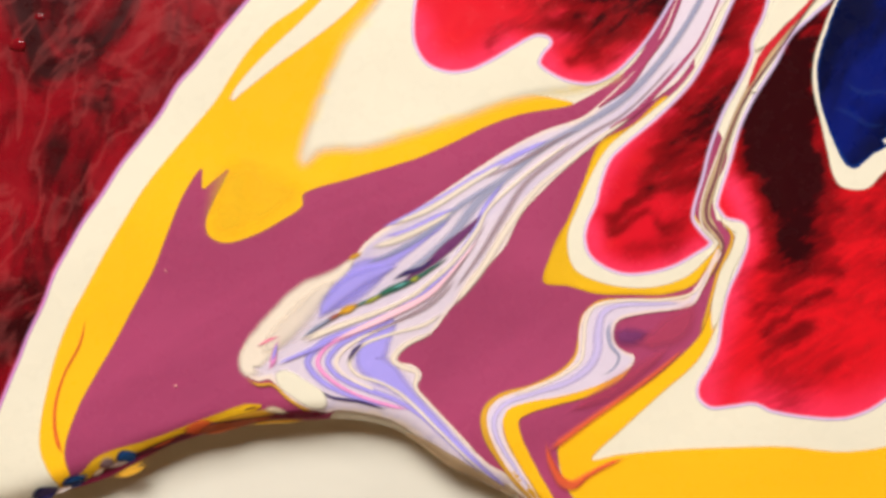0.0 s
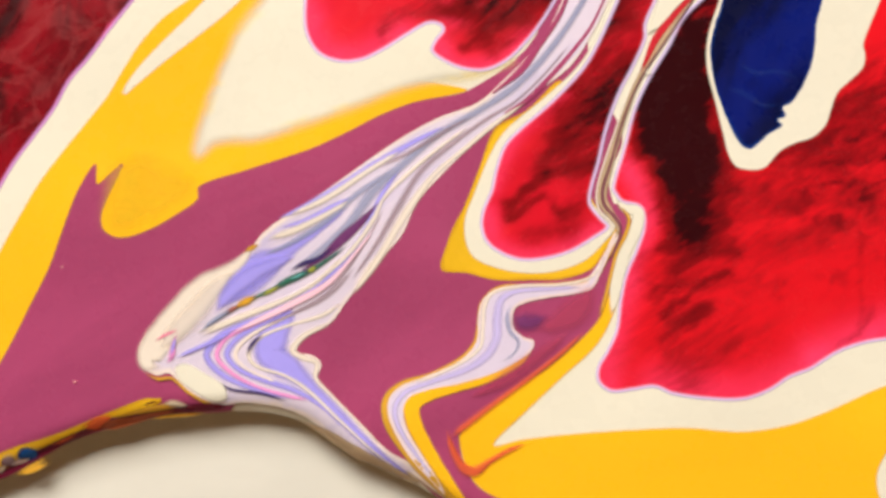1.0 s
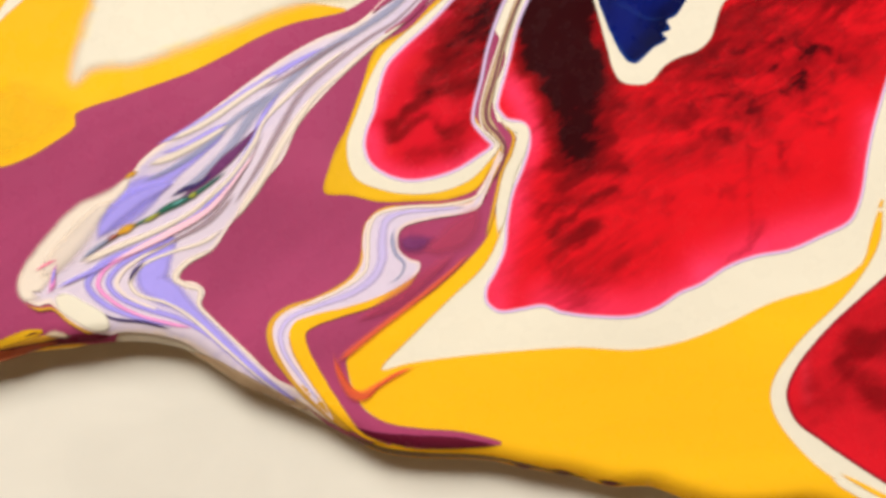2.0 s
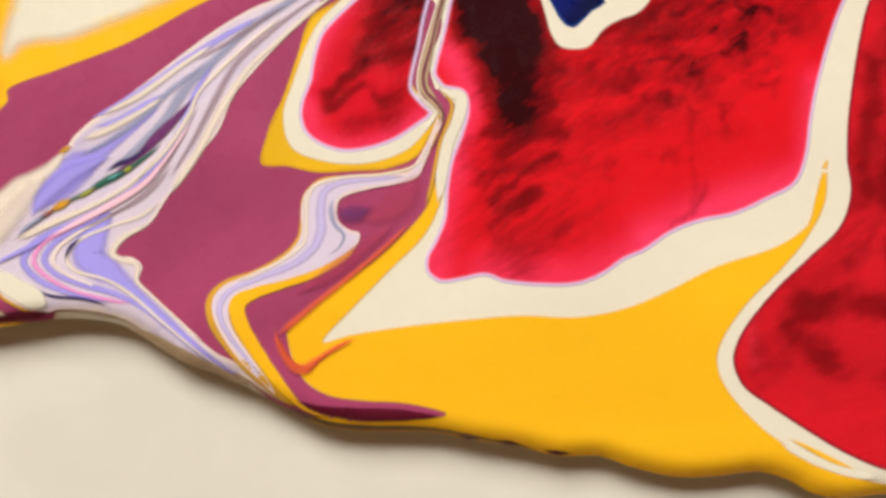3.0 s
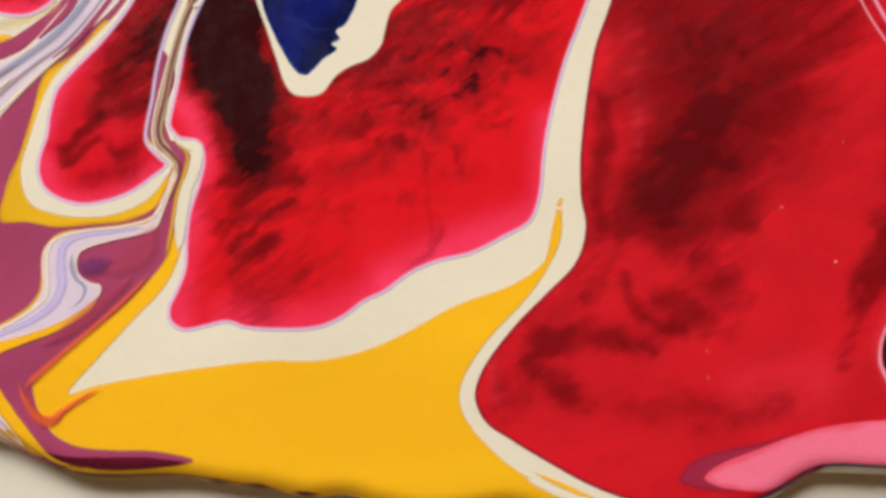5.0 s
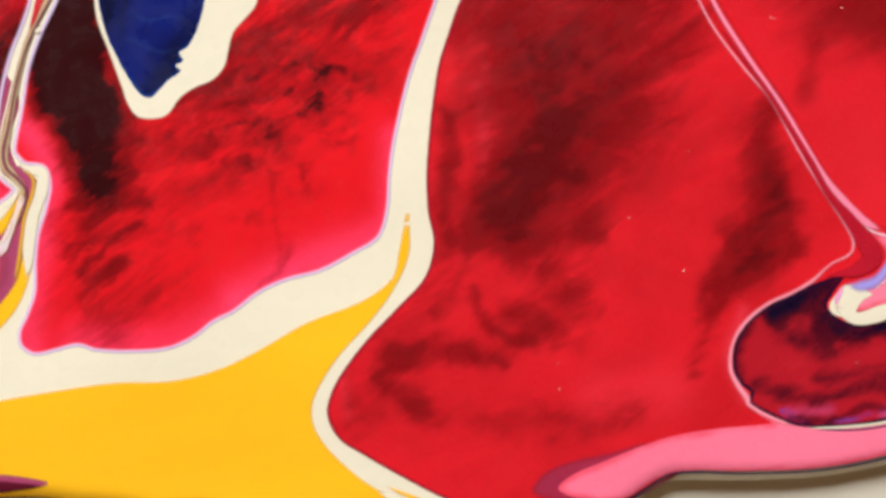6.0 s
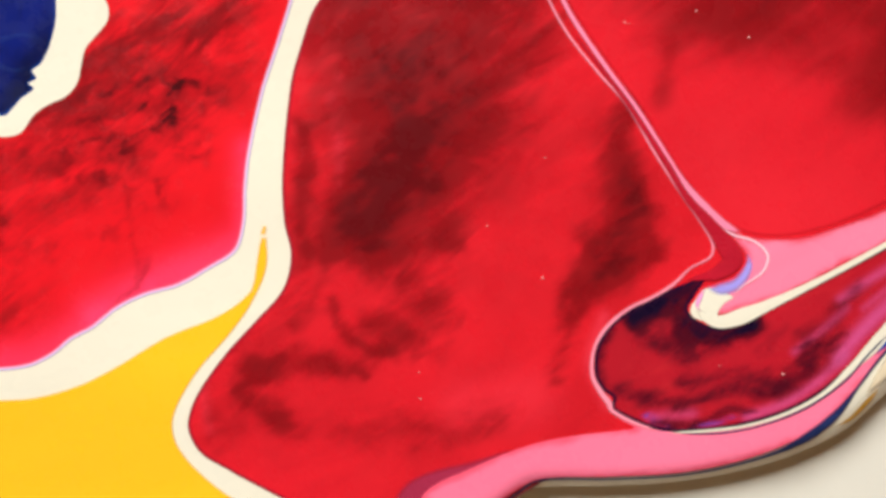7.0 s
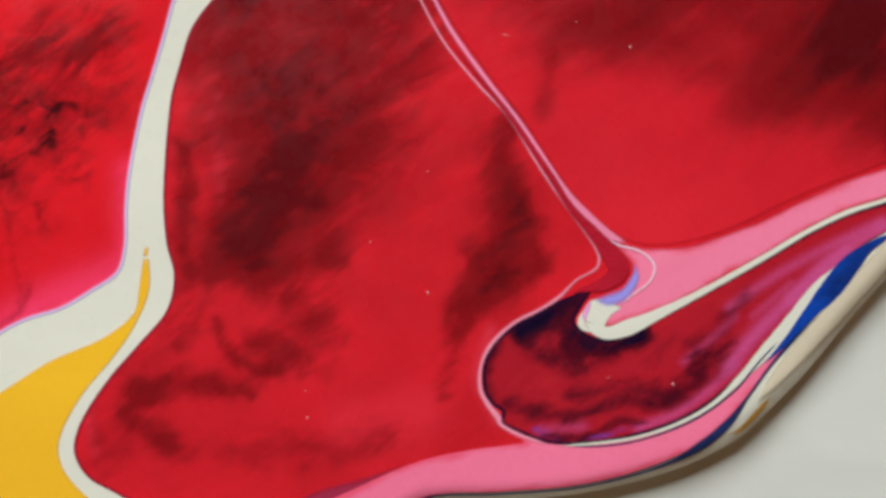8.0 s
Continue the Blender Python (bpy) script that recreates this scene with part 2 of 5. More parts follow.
EDGE_A = [
    (-106.6, 70), (-105.7, -42.3), (-99, -48.1), (-85.6, -45.7), (-76, -42.9), (-68.3, -40.7), (-62.5, -38.8), (-55.8, -36.1), (-49.1, -33.1),
    (-42.3, -30.6), (-35.6, -28.7), (-28.8, -27.6), (-22, -27.3), (-16.2, -27.1), (-10.4, -27.7), (-5.5, -29.2), (-1.2, -31.9), (3.2, -35.4),
    (8.1, -37.6), (13.9, -40.7), (11.6, -39), (16.1, -42.1), (20.7, -45), (25.2, -47.6), (30.8, -49), (37.4, -49.6), (44.1, -50.2), (50.6, -51.9)]
EDGE_B = [
    (58.2, -53.6), (64.7, -55.6), (71.4, -56.1), (77, -58.4), (84.5, -60.6), (91.3, -60.9), (98, -60.7), (102.8, -62.2), (107.4, -65), (112.2, -66.1),
    (118, -65.9), (119.5, -65.9), (128.2, -67.4), (136.1, -67.4), (143.3, -64.9), (149.5, -61.7), (152.4, -60.9), (164.1, -62.4), (175.9, -63.5),
    (186, -63.4), (196.2, -62.2), (206.8, -59), (213.6, -54.8), (220.5, -49.9), (229.9, -41.8), (237.9, -35.4), (248.5, -27.4), (259.7, -21.2),
    (268.9, 34.5)]
EDGE = smooth_curve(EDGE_A + EDGE_B, 0.8)
LIP, DROP = 3.8, 1.8


def relief(p):
    """Height in mm of the paint skin: gently uneven, rolling down at the free edge."""
    d = np.where(inside(EDGE, p), gap(EDGE, p), 0.0)
    x, y = p[:, 0], p[:, 1]
    wave = 0.10 * np.sin(x * 0.13 + 1.2 * np.sin(y * 0.11)) + 0.08 * np.sin(y * 0.19 + 0.7 * np.sin(x * 0.07) + 1.0)
    return wave - DROP * np.clip(1 - d / LIP, 0, 1) ** 2


def jag(poly, amount):
    n = np.array([noise.noise(Vector((x * 0.9, y * 0.9, 3.0))) + 0.6 * noise.noise(Vector((x * 2.5, y * 2.5, 8.0))) for x, y in poly])
    t = np.roll(poly, -1, 0) - np.roll(poly, 1, 0)
    t /= np.linalg.norm(t, axis=1)[:, None] + 1e-9
    return poly + amount * n[:, None] * np.stack([t[:, 1], -t[:, 0]], 1)


def swollen(poly, amount):
    t = np.roll(poly, -2, 0) - np.roll(poly, 2, 0)
    t /= np.linalg.norm(t, axis=1)[:, None] + 1e-9
    turn = np.sign(np.sum(poly[:, 0] * np.roll(poly[:, 1], -1) - np.roll(poly[:, 0], -1) * poly[:, 1]))
    return poly + amount * turn * np.stack([t[:, 1], -t[:, 0]], 1)


# ---- the painting ----
painting = tagged(new("poured_painting"), "glossy poured acrylic painting, red, plum, yellow and white swirls", "painting")
painting.location = (0, 0, TABLE_Z)
LAID = []
MADE = {}
STEP = 0.022


def layer_of(outline):
    """How many coats lie under this one: one more than the highest that it overlaps."""
    lo, hi, top = outline.min(0), outline.max(0), 0
    for other, olo, ohi, level in LAID:
        if level >= top and (lo < ohi).all() and (olo < hi).all():
            if inside(other, outline[::2]).any() or inside(outline, other[::2]).any():
                top = level
    LAID.append((outline, lo, hi, top + 1))
    return top + 1



def part(name, verts, faces, material, label="", rim=None, on="", fields=None):
    """Links a mesh, given in mm, as one part of the painting."""
    me = bpy.data.meshes.new(name)
    me.from_pydata([Vector(v) * MM - Vector((0, 0, TABLE_Z)) for v in verts], [], faces)
    me.polygons.foreach_set("use_smooth", [True] * len(me.polygons))
    if rim is not None:
        me.attributes.new("rim", "FLOAT", "POINT").data.foreach_set("value", np.asarray(rim, np.float32))
    for key, values in (fields or {}).items():
        me.attributes.new(key, "FLOAT", "POINT").data.foreach_set("value", np.asarray(values, np.float32))
    me.materials.append(MATS[material])
    me.update()
    ob = new(name, me)
    ob.parent = MADE.get(on, painting)
    MADE.setdefault(name, ob)
    return tagged(ob, label)


def filled(poly, grid, extra=None):
    """Triangles that fill a polyline, cut off at the sheet's edge."""
    from mathutils.geometry import delaunay_2d_cdt
    lo, hi = poly.min(0), poly.max(0)
    row, col = np.meshgrid(np.arange(int(lo[1] / grid / 0.87) - 1, int(hi[1] / grid / 0.87) + 2), np.arange(int(lo[0] / grid) - 1, int(hi[0] / grid) + 2))
    g = np.stack([((col + 0.5 * (row % 2)) * grid).ravel(), (row * 0.87 * grid).ravel()], 1)
    g = g[inside(poly, g) & inside(EDGE, g)]
    if len(g):
        g = g[np.minimum(gap(poly, g), gap(EDGE, g)) > grid * 0.35]
    pts = [poly]
    edges = [(i, (i + 1) % len(poly)) for i in range(len(poly))]
    if not inside(EDGE, poly).all():
        edges += [(len(poly) + i, len(poly) + (i + 1) % len(EDGE)) for i in range(len(EDGE))]
        pts.append(EDGE)
    allp = np.vstack(pts + [g])
    v, _, f, *_ = delaunay_2d_cdt([Vector(q) for q in allp], edges, [], 0, 1e-4)
    v = np.array([tuple(q) for q in v])
    f = np.array([tuple(t) for t in f if len(t) == 3])
    mid = v[f].mean(1)
    f = f[inside(poly, mid) & inside(EDGE, mid)]
    used, back = np.unique(f, return_inverse=True)
    return v[used], back.reshape(-1, 3)


def skirted(v3, f, depth):
    """Adds a wall of the given depth below the free border."""
    e = np.vstack([f[:, [0, 1]], f[:, [1, 2]], f[:, [2, 0]]])
    key = np.sort(e, 1)
    _, idx, cnt = np.unique(key, axis=0, return_index=True, return_counts=True)
    border = e[idx[cnt == 1]]
    rim = np.unique(border)
    k = len(rim)
    at = {int(b): len(v3) + i for i, b in enumerate(rim)}
    low = v3[rim].copy()
    low[:, 2] -= depth
    faces = [tuple(t) for t in f.tolist()] + [(at[int(b)], at[int(a)], at[int(a)] + k, at[int(b)] + k) for a, b in border]
    return np.vstack([v3, v3[rim], low]), faces, np.concatenate([rim, rim])


def stirred(v, swirl):
    """Pigment dragged through a pool, some view-edge darkness painted in as smoke: for each kind of stroke, how much of
    it lies at each place. Strokes: kind, strength, width in mm, curve.
    """
    def drift(k, seed):
        return np.array([tuple(noise.noise_vector(Vector((x * k, y * k, seed))))[:2] for x, y in v])
    bent = v + 2.2 * drift(0.12, 1.0) + 0.9 * drift(0.4, 5.0)
    out = {kind: np.zeros(len(v)) for kind in ("smoke", "speck", "tint")}
    for kind, strength, width, curve in swirl:
        c = smooth_curve(curve, 1.5, closed=False)
        q = v if kind == "tint" else bent
        near = np.full(len(v), 1e6)
        for a, b in zip(c[:-1], c[1:]):
            ab = b - a
            u = np.clip(((q - a) @ ab) / (ab @ ab + 1e-9), 0, 1)
            near = np.minimum(near, ((q - a - u[:, None] * ab) ** 2).sum(1))
        add = strength * np.exp(-near / width**2)
        out[kind] = out[kind] + add - 0.5 * np.minimum(out[kind], add)
    return out


def pool(name, label, material, controls, grid=0.9, ragged=0.0, fade=0.0, dens=0.0, on="", swirl=None, grow=0.0):
    """A flat pool of one paint, with a rounded border that stands a little proud of what it lies on."""
    poly = jag(smooth_curve(controls, 0.45), 0.1 if ragged else 0.025)
    poly = swollen(poly, grow) if grow else poly
    v, f = filled(poly, grid)
    d = gap(poly, v)
    z = relief(v) + layer_of(poly) * STEP + 0.008 * (1 - np.exp(-d / 0.5))
    veil = material.startswith("veil")
    v3, faces, border = skirted(np.column_stack([v, z]), f, 0.01 if veil else 0.06)
    rim = np.concatenate([d, d[border]])
    if fade:
        rim = np.minimum(rim / fade, 1.0) * FEATHER[material] * (dens or 1.0)
    fields = {k: np.concatenate([f_, f_[border]]) for k, f_ in stirred(v, swirl).items()} if swirl else None
    return part(name, v3, faces, material, label, rim, on, fields)


def strand(name, label, material, controls, crown=0.015, on=""):
    """A drawn-out line of paint: a low rounded ridge of changing width along a curve."""
    c = smooth_curve(controls, 0.5, closed=False)
    t = np.gradient(c[:, :2], axis=0)
    t /= np.linalg.norm(t, axis=1)[:, None] + 1e-9
    side = np.stack([-t[:, 1], t[:, 0]], 1)
    across = np.array([-1, -0.75, -0.5, -0.25, 0, 0.25, 0.5, 0.75, 1])
    wob = np.array([noise.noise(Vector((x * 0.45, y * 0.45, len(LAID)))) for x, y in c[:, :2]]) * 0.07 + 1.0
    half = c[:, 2] * 0.5 * wob * (1.45 if FEATHER[material] else 1.0)
    run = np.arange(len(c)) * 0.5
    tip = np.clip(np.minimum(run, run[::-1]) / min(3.0, run[-1] * 0.35), 0, 1)
    p = c[:, None, :2] + side[:, None, :] * (half[:, None] * across)[..., None]
    flat = p.reshape(-1, 2)
    feather = np.maximum(half, FEATHER[material] / 0.95) * (tip if FEATHER[material] else 1.0)
    rim = (feather[:, None] * (1 - np.abs(across))).ravel()
    level = layer_of(np.vstack([p[:, 0], p[::-1, -1]]))
    z = relief(flat) + 0.02 + level * STEP + (np.minimum(crown, 0.2 * half)[:, None] * (1 - across**2)).ravel()
    n, k = len(c), len(across)
    f = np.array([q for i in range(n - 1) for j in range(k - 1) for q in (
        (i * k + j, (i + 1) * k + j, (i + 1) * k + j + 1), (i * k + j, (i + 1) * k + j + 1, i * k + j + 1))])
    v3, faces, border = skirted(np.column_stack([flat, z]), f[:, ::-1], 0.03)
    return part(name, v3, faces, material, label, np.concatenate([rim, rim[border]]), on)


def sheet():
    """The white body of the pour, down to the board."""
    v, f = filled(EDGE, 1.6)
    sunk = 0.015 + 0.1 * np.clip(1 - (gap(EDGE, v) - LIP) / 2, 0, 1)
    v3, faces, border = skirted(np.column_stack([v, relief(v) - sunk]), f, 0.0)
    v3[len(v) + len(border) // 2:, 2] = TABLE_Z / MM
    part("paint_body", v3, faces, "white", "cream white body of the poured paint sheet", np.full(len(v3), 9.0))


sheet()

# ---- the board, and an unseen room added around it to govern bounced light ----
def block(name, x0, y0, z0, x1, y1, z1, material):
    bm = bmesh.new()
    bmesh.ops.create_cube(bm, size=1.0)
    for v in bm.verts:
        v.co = Vector((x0 if v.co.x < 0 else x1, y0 if v.co.y < 0 else y1, z0 if v.co.z < 0 else z1))
    me = bpy.data.meshes.new(name)
    bm.to_mesh(me)
    bm.free()
    me.materials.append(MATS[material])
    return me


def structure(name, label, *box):
    return tagged(new(name, block(name, *box)), label, kind="structure")


FLOOR, TOP, HALF = TABLE_Z, 2.4, 1.7
structure("floor", "smooth cream board lying under the painting", -HALF, -HALF, FLOOR - 0.02, HALF, HALF, FLOOR, "board")
structure("ceiling", "plain pale ceiling", -HALF, -HALF, TOP, HALF, HALF, TOP + 0.1, "unseen_room")
structure("wall_south", "plain pale wall", -HALF, -HALF - 0.1, FLOOR, HALF, -HALF, TOP, "unseen_room")
structure("wall_west", "plain pale wall", -HALF - 0.1, -HALF, FLOOR, -HALF, HALF, TOP, "unseen_room")
structure("wall_east", "plain pale wall", HALF, -HALF, FLOOR, HALF + 0.1, HALF, TOP, "unseen_room")
WX, WZ = -0.35, 1.35
north = structure("wall_north", "plain pale wall with a window opening", -HALF, HALF, FLOOR, WX - WIN_W / 2, HALF + 0.1, TOP, "unseen_room")
for box in ((WX + WIN_W / 2, HALF, FLOOR, HALF, HALF + 0.1, TOP), (WX - WIN_W / 2, HALF, FLOOR, WX + WIN_W / 2, HALF + 0.1, WZ - WIN_H / 2),
            (WX - WIN_W / 2, HALF, WZ + WIN_H / 2, WX + WIN_W / 2, HALF + 0.1, TOP)):
    new("wall_piece", block("wall_piece", *box, "unseen_room")).parent = north

# ---- pools and strands of paint, from the lowest to the topmost (controls in mm) ----
pool("plum_pool", "smooth plum paint between the yellow bands", "plum", [
    (-37.9, 18.2), (-44.5, 5.8), (-51.6, -8.5), (-57.7, -19.9), (-61.3, -29.4), (-62.2, -34.6), (-62.2, -36.9), (-58.6, -39.8), (-44.4, -35.6),
    (-28.3, -32.3), (-19.7, -28.5), (-16.9, -24.9), (-11.1, -24.5), (-2.1, -29), (6, -34.7), (11.7, -38.8), (12.5, -37.4), (16.9, -41.6),
    (21.2, -45.8), (25.7, -47.7), (32.2, -48.3), (39.7, -48.6), (46.2, -47.1), (40, -45), (32.5, -44.5)] + [
    (27, -43.2), (23.4, -41), (21.1, -36.9), (20.7, -33.1), (24.2, -29.7), (30.2, -24.9), (36.1, -21.2), (42, -16.9), (46.1, -11.6), (48.7, -4.2),
    (50.9, 2.2), (49.2, 5.6), (47.5, 6.6), (46.8, 11.6), (49.2, 18.3), (44.5, 27.9), (44, 38.5), (47.4, 50.1), (40.7, 50.1), (35.8, 34.7), (24.3, 26),
    (14.7, 24.2), (3.2, 20.2), (-6.4, 16.5), (-19.8, 13), (-27.4, 13.3)], grow=0.7)
pool("crimson_pool", "deep crimson paint with smoky dark swirls", "crimson_dark", [
    (-23.7, 52.8), (-27.5, 48), (-30.8, 44.1), (-33.4, 41), (-36.2, 37.6), (-39.8, 32.9), (-42.9, 29.4), (-45.7, 24.6), (-49.3, 19.9), (-52.6, 15.6),
    (-55.5, 10.9), (-58.8, 6.1), (-61.2, 1.8), (-63.5, -2.5), (-65.4, -7.7), (-67.7, -12.5), (-69.5, -17.2), (-71.4, -21.9), (-72.8, -25.5),
    (-74.9, -31.2), (-78.4, -36.9), (-85, -41.6), (-101, -43.4), (-101.8, 66.9), (-44.7, 67.1)])
pool("yellow_band", "glossy yellow paint folding over white", "yellow", [
    (-17, 49.9), (-21.7, 43.9), (-27.3, 39.8), (-31.3, 35.5), (-34.1, 31.4), (-37, 26.8), (-40.3, 22.8), (-44.6, 17.7), (-48.8, 12.3), (-52.6, 6.1),
    (-55.9, 0.4), (-58.7, -4.9), (-61.2, -9.6), (-63.4, -15.3), (-64.9, -21), (-66, -26.7), (-66.2, -31.7), (-64.8, -35.5), (-62.5, -38.8),
    (-61.2, -36.9), (-62, -33), (-61.6, -29.8), (-59.6, -24.4), (-57.1, -19.7), (-53.9, -14.2), (-50.5, -7.8)] + [
    (-47.3, -1.8), (-44.7, 4.9), (-42.2, 11), (-39.2, 15.4), (-39, 12), (-36.9, 13.6), (-34.7, 15.2), (-37.3, 9.6), (-38.4, 6.6), (-37.9, 4.1),
    (-35, 2.9), (-30.1, 4.3), (-25.5, 6.8), (-22.2, 9.1), (-21.9, 11.3), (-14, 13.8), (-6.4, 16.1), (-2.4, 17.4), (3.3, 19.9), (9.1, 22.7),
    (14.8, 24.7), (23.9, 26.5), (19.5, 27.7), (11.8, 28.8), (3.2, 29.8), (-0.7, 36.5), (-0.7, 50)], grow=0.2)
pool("olive_veil", "thin olive glaze over the yellow lobe", "veil_olive", [
    (-37.7, 15.4), (-39.3, 9.6), (-39.6, 4.9), (-36.4, 2), (-30.2, 3.4), (-25, 6), (-21.2, 9.2), (-21.2, 13.5), (-25.5, 16.3), (-30.3, 18.2),
    (-33.1, 18.2)], fade=4, dens=0.6, on='yellow_band')
pool("white_lobe", "cream white paint with a soft amber edge", "white_soft", [
    (-4.9, 50.9), (-12.2, 43.2), (-16, 38.6), (-19.3, 31.7), (-21.7, 25.9), (-23.6, 20.2), (-24.2, 16.8), (-22.6, 14.6), (-20.5, 15.2), (-18.4, 17.1),
    (-12.1, 17.4), (-6.4, 18.9), (3.2, 21.9), (10.8, 24.7), (17.5, 26.6), (23.3, 27.3), (28.1, 28.5), (32.9, 30.8), (30, 35.6), (20.5, 51)])
pool("white_wisp", "thin white streak lying in yellow paint", "white", [
    (-36.1, 24.6), (-34.9, 27.3), (-31.6, 31.8), (-27.3, 36.2), (-22.7, 40.5), (-18.4, 45.1), (-15, 49.9), (-9.3, 49.9), (-12.2, 44.6), (-16, 40.7),
    (-21, 36.8), (-26.7, 32.6), (-32.2, 28.2), (-34.7, 25.9)])
pool("red_lobe", "bright red lobe with a pink rim", "red_a", [
    (-1.2, 50.9), (-3.1, 46.1), (-3.9, 40.3), (-3.5, 36.3), (-1.4, 33), (2.2, 31.5), (6, 31.7), (9.9, 33.4), (13.9, 35.8), (17.6, 37.7), (19.5, 37.1),
    (18.1, 35.2), (17.5, 33.2), (19.9, 31.2), (23.3, 29.8), (27.1, 29.6), (30.8, 31.2), (34.1, 34.2), (37, 37.7), (39.7, 41.9), (42.1, 46.2),
    (44.5, 51.1)], grid=0.7, swirl=[
    ('smoke', 1.10, 6.7, [(39.7, 47.2), (28.2, 43.3)]),
    ('smoke', 0.70, 2.9, [(28.2, 38.5), (36.8, 42.4)]),
    ('smoke', 0.45, 1.7, [(8.9, 37.5), (18.5, 40.9), (23.3, 40.0)]),
    ('smoke', 0.40, 5.7, [(12.8, 47.2), (22.4, 43.3)]),
    ('smoke', 0.40, 1.1, [(23.3, 33.7), (28.1, 36.1)]),
    ('tint', 1.00, 2.9, [(-3.1, 40.4), (-0.7, 33.6), (6.0, 32.2), (12.8, 35.6)]),
    ('tint', 0.90, 2.1, [(18.5, 35.6), (21.4, 30.8), (29.1, 30.8), (34.9, 35.6)])] + [
    ('tint', 0.60, 2.4, [(20.9, 39.0), (27.2, 41.4)])])
pool("yellow_rim", "yellow edge around the red tongue", "yellow_olive", [
    (39.8, 27.9), (33.9, 23.1), (28.3, 20), (25.6, 13.7), (22.6, 6.6), (21, 3.9), (19.8, 1), (18.6, -3.7), (22.8, -4.4), (27.6, -5.7), (33.8, -5.9),
    (39.5, -5.8), (44.2, -4.2), (46.3, -1.6), (49, 2), (47.3, 3.9), (44.4, 7.8), (41.5, 19.3)])
pool("white_rim", "white border of the red tongue", "white", [
    (53.2, 51.1), (50.3, 45.3), (47.6, 39.5), (45.4, 34.7), (42.1, 30), (36.7, 25.2), (30, 19.8), (27.3, 15.8), (24.4, 9.2), (22.7, 4.9), (22.7, 1),
    (24, -1.8), (27.1, -3.5), (31.9, -4.7), (37.6, -4.7), (42.9, -3), (46.3, -0.1), (48.6, 2.8), (47.5, 4.4), (44.4, 7.8), (47.3, 25.1), (55.1, 51.1)])
pool("red_tongue", "red tongue of paint with darker folds", "red_b", [
    (54.2, 51.1), (50.5, 44.3), (47.9, 38.7), (45.4, 33.7), (43, 30), (37.7, 24.6), (32.4, 20.2), (29.6, 17.3), (27.9, 13), (27.1, 9.7), (25.6, 6.3),
    (25.2, 3.4), (26.1, 0.6), (28.8, -1.6), (32.4, -2.8), (36.7, -2.6), (41, -1.4), (45.1, 0.9), (47.6, 2.8), (46.1, 4.7), (44.5, 7), (44.8, 9.5),
    (46.1, 13.7), (47.5, 19.1), (49.8, 25.1), (52.4, 29.9), (54.6, 34.7), (54.7, 37.1), (56.6, 41.4), (58, 46.3), (60, 51.1)], grid=0.7, swirl=[
    ('smoke', 1.00, 7.1, [(48.4, 42.4), (45.5, 33.7), (45.0, 25.1)]),
    ('smoke', 0.85, 4.8, [(41.6, 18.3), (46.4, 21.2), (50.3, 28.9)]),
    ('smoke', 0.80, 3.4, [(35.8, 12.6), (44.5, 14.5)]),
    ('smoke', 0.70, 1.3, [(30.0, 7.8), (32.9, 9.7), (36.7, 11.1)]),
    ('smoke', 0.55, 1.1, [(30.5, 5.8), (35.8, 7.3), (40.6, 5.8)]),
    ('smoke', 0.50, 2.4, [(40.6, 3.9), (44.4, 7.8)]),
    ('smoke', 0.40, 1.3, [(32.9, 2.0), (37.7, 3.0)])] + [
    ('tint', 1.00, 1.9, [(39.7, 27.0), (32.9, 21.2), (28.6, 14.5), (27.1, 10.6)]),
    ('tint', 0.80, 1.9, [(26.6, 5.8), (28.1, 0.1), (33.8, -2.3), (40.6, -0.9), (45.4, 2.0)])])
pool("yellow_pool", "broad smooth pool of warm yellow paint", "yellow_deep", [
    (49.3, -3.5), (47.6, -7), (46.2, -10.2), (45.3, -12.5), (42.6, -15.5), (36.6, -20.5), (30.2, -24.5), (25.5, -27.9), (21.1, -31.5), (21, -33.2),
    (21.7, -36.5), (23.5, -40.1), (27, -42.6), (32.5, -43.9), (40, -44.9), (46.2, -47), (39.8, -47.5), (32.3, -47.3), (25.9, -45.9), (23, -46.9),
    (39.4, -53.3), (67, -60.1), (99.6, -67.8), (113.7, -69.8), (129, -69.1), (130, -65.7), (123.6, -64.4)] + [
    (117, -63.3), (107.8, -59.1), (100.5, -54.5), (95.2, -48.9), (92.4, -44.1), (92.1, -40.3), (93.8, -36.7), (97.9, -31.8), (103.7, -26.8),
    (108.2, -22.1), (111.7, -16.4), (112.6, -10.5), (112.8, -7.2), (111.8, -10), (110.3, -14.8), (108.3, -19.8), (102.8, -23), (93.1, -25.5), (83.4, -29.5), (76.6, -31.6),
    (69, -32.4), (59.7, -31.5), (50.3, -31.6), (40.9, -32), (31.5, -32.8), (26.9, -33.6), (31.8, -28.8), (38.7, -22.6), (45, -16.9), (48.3, -10.4)], grow=0.2)
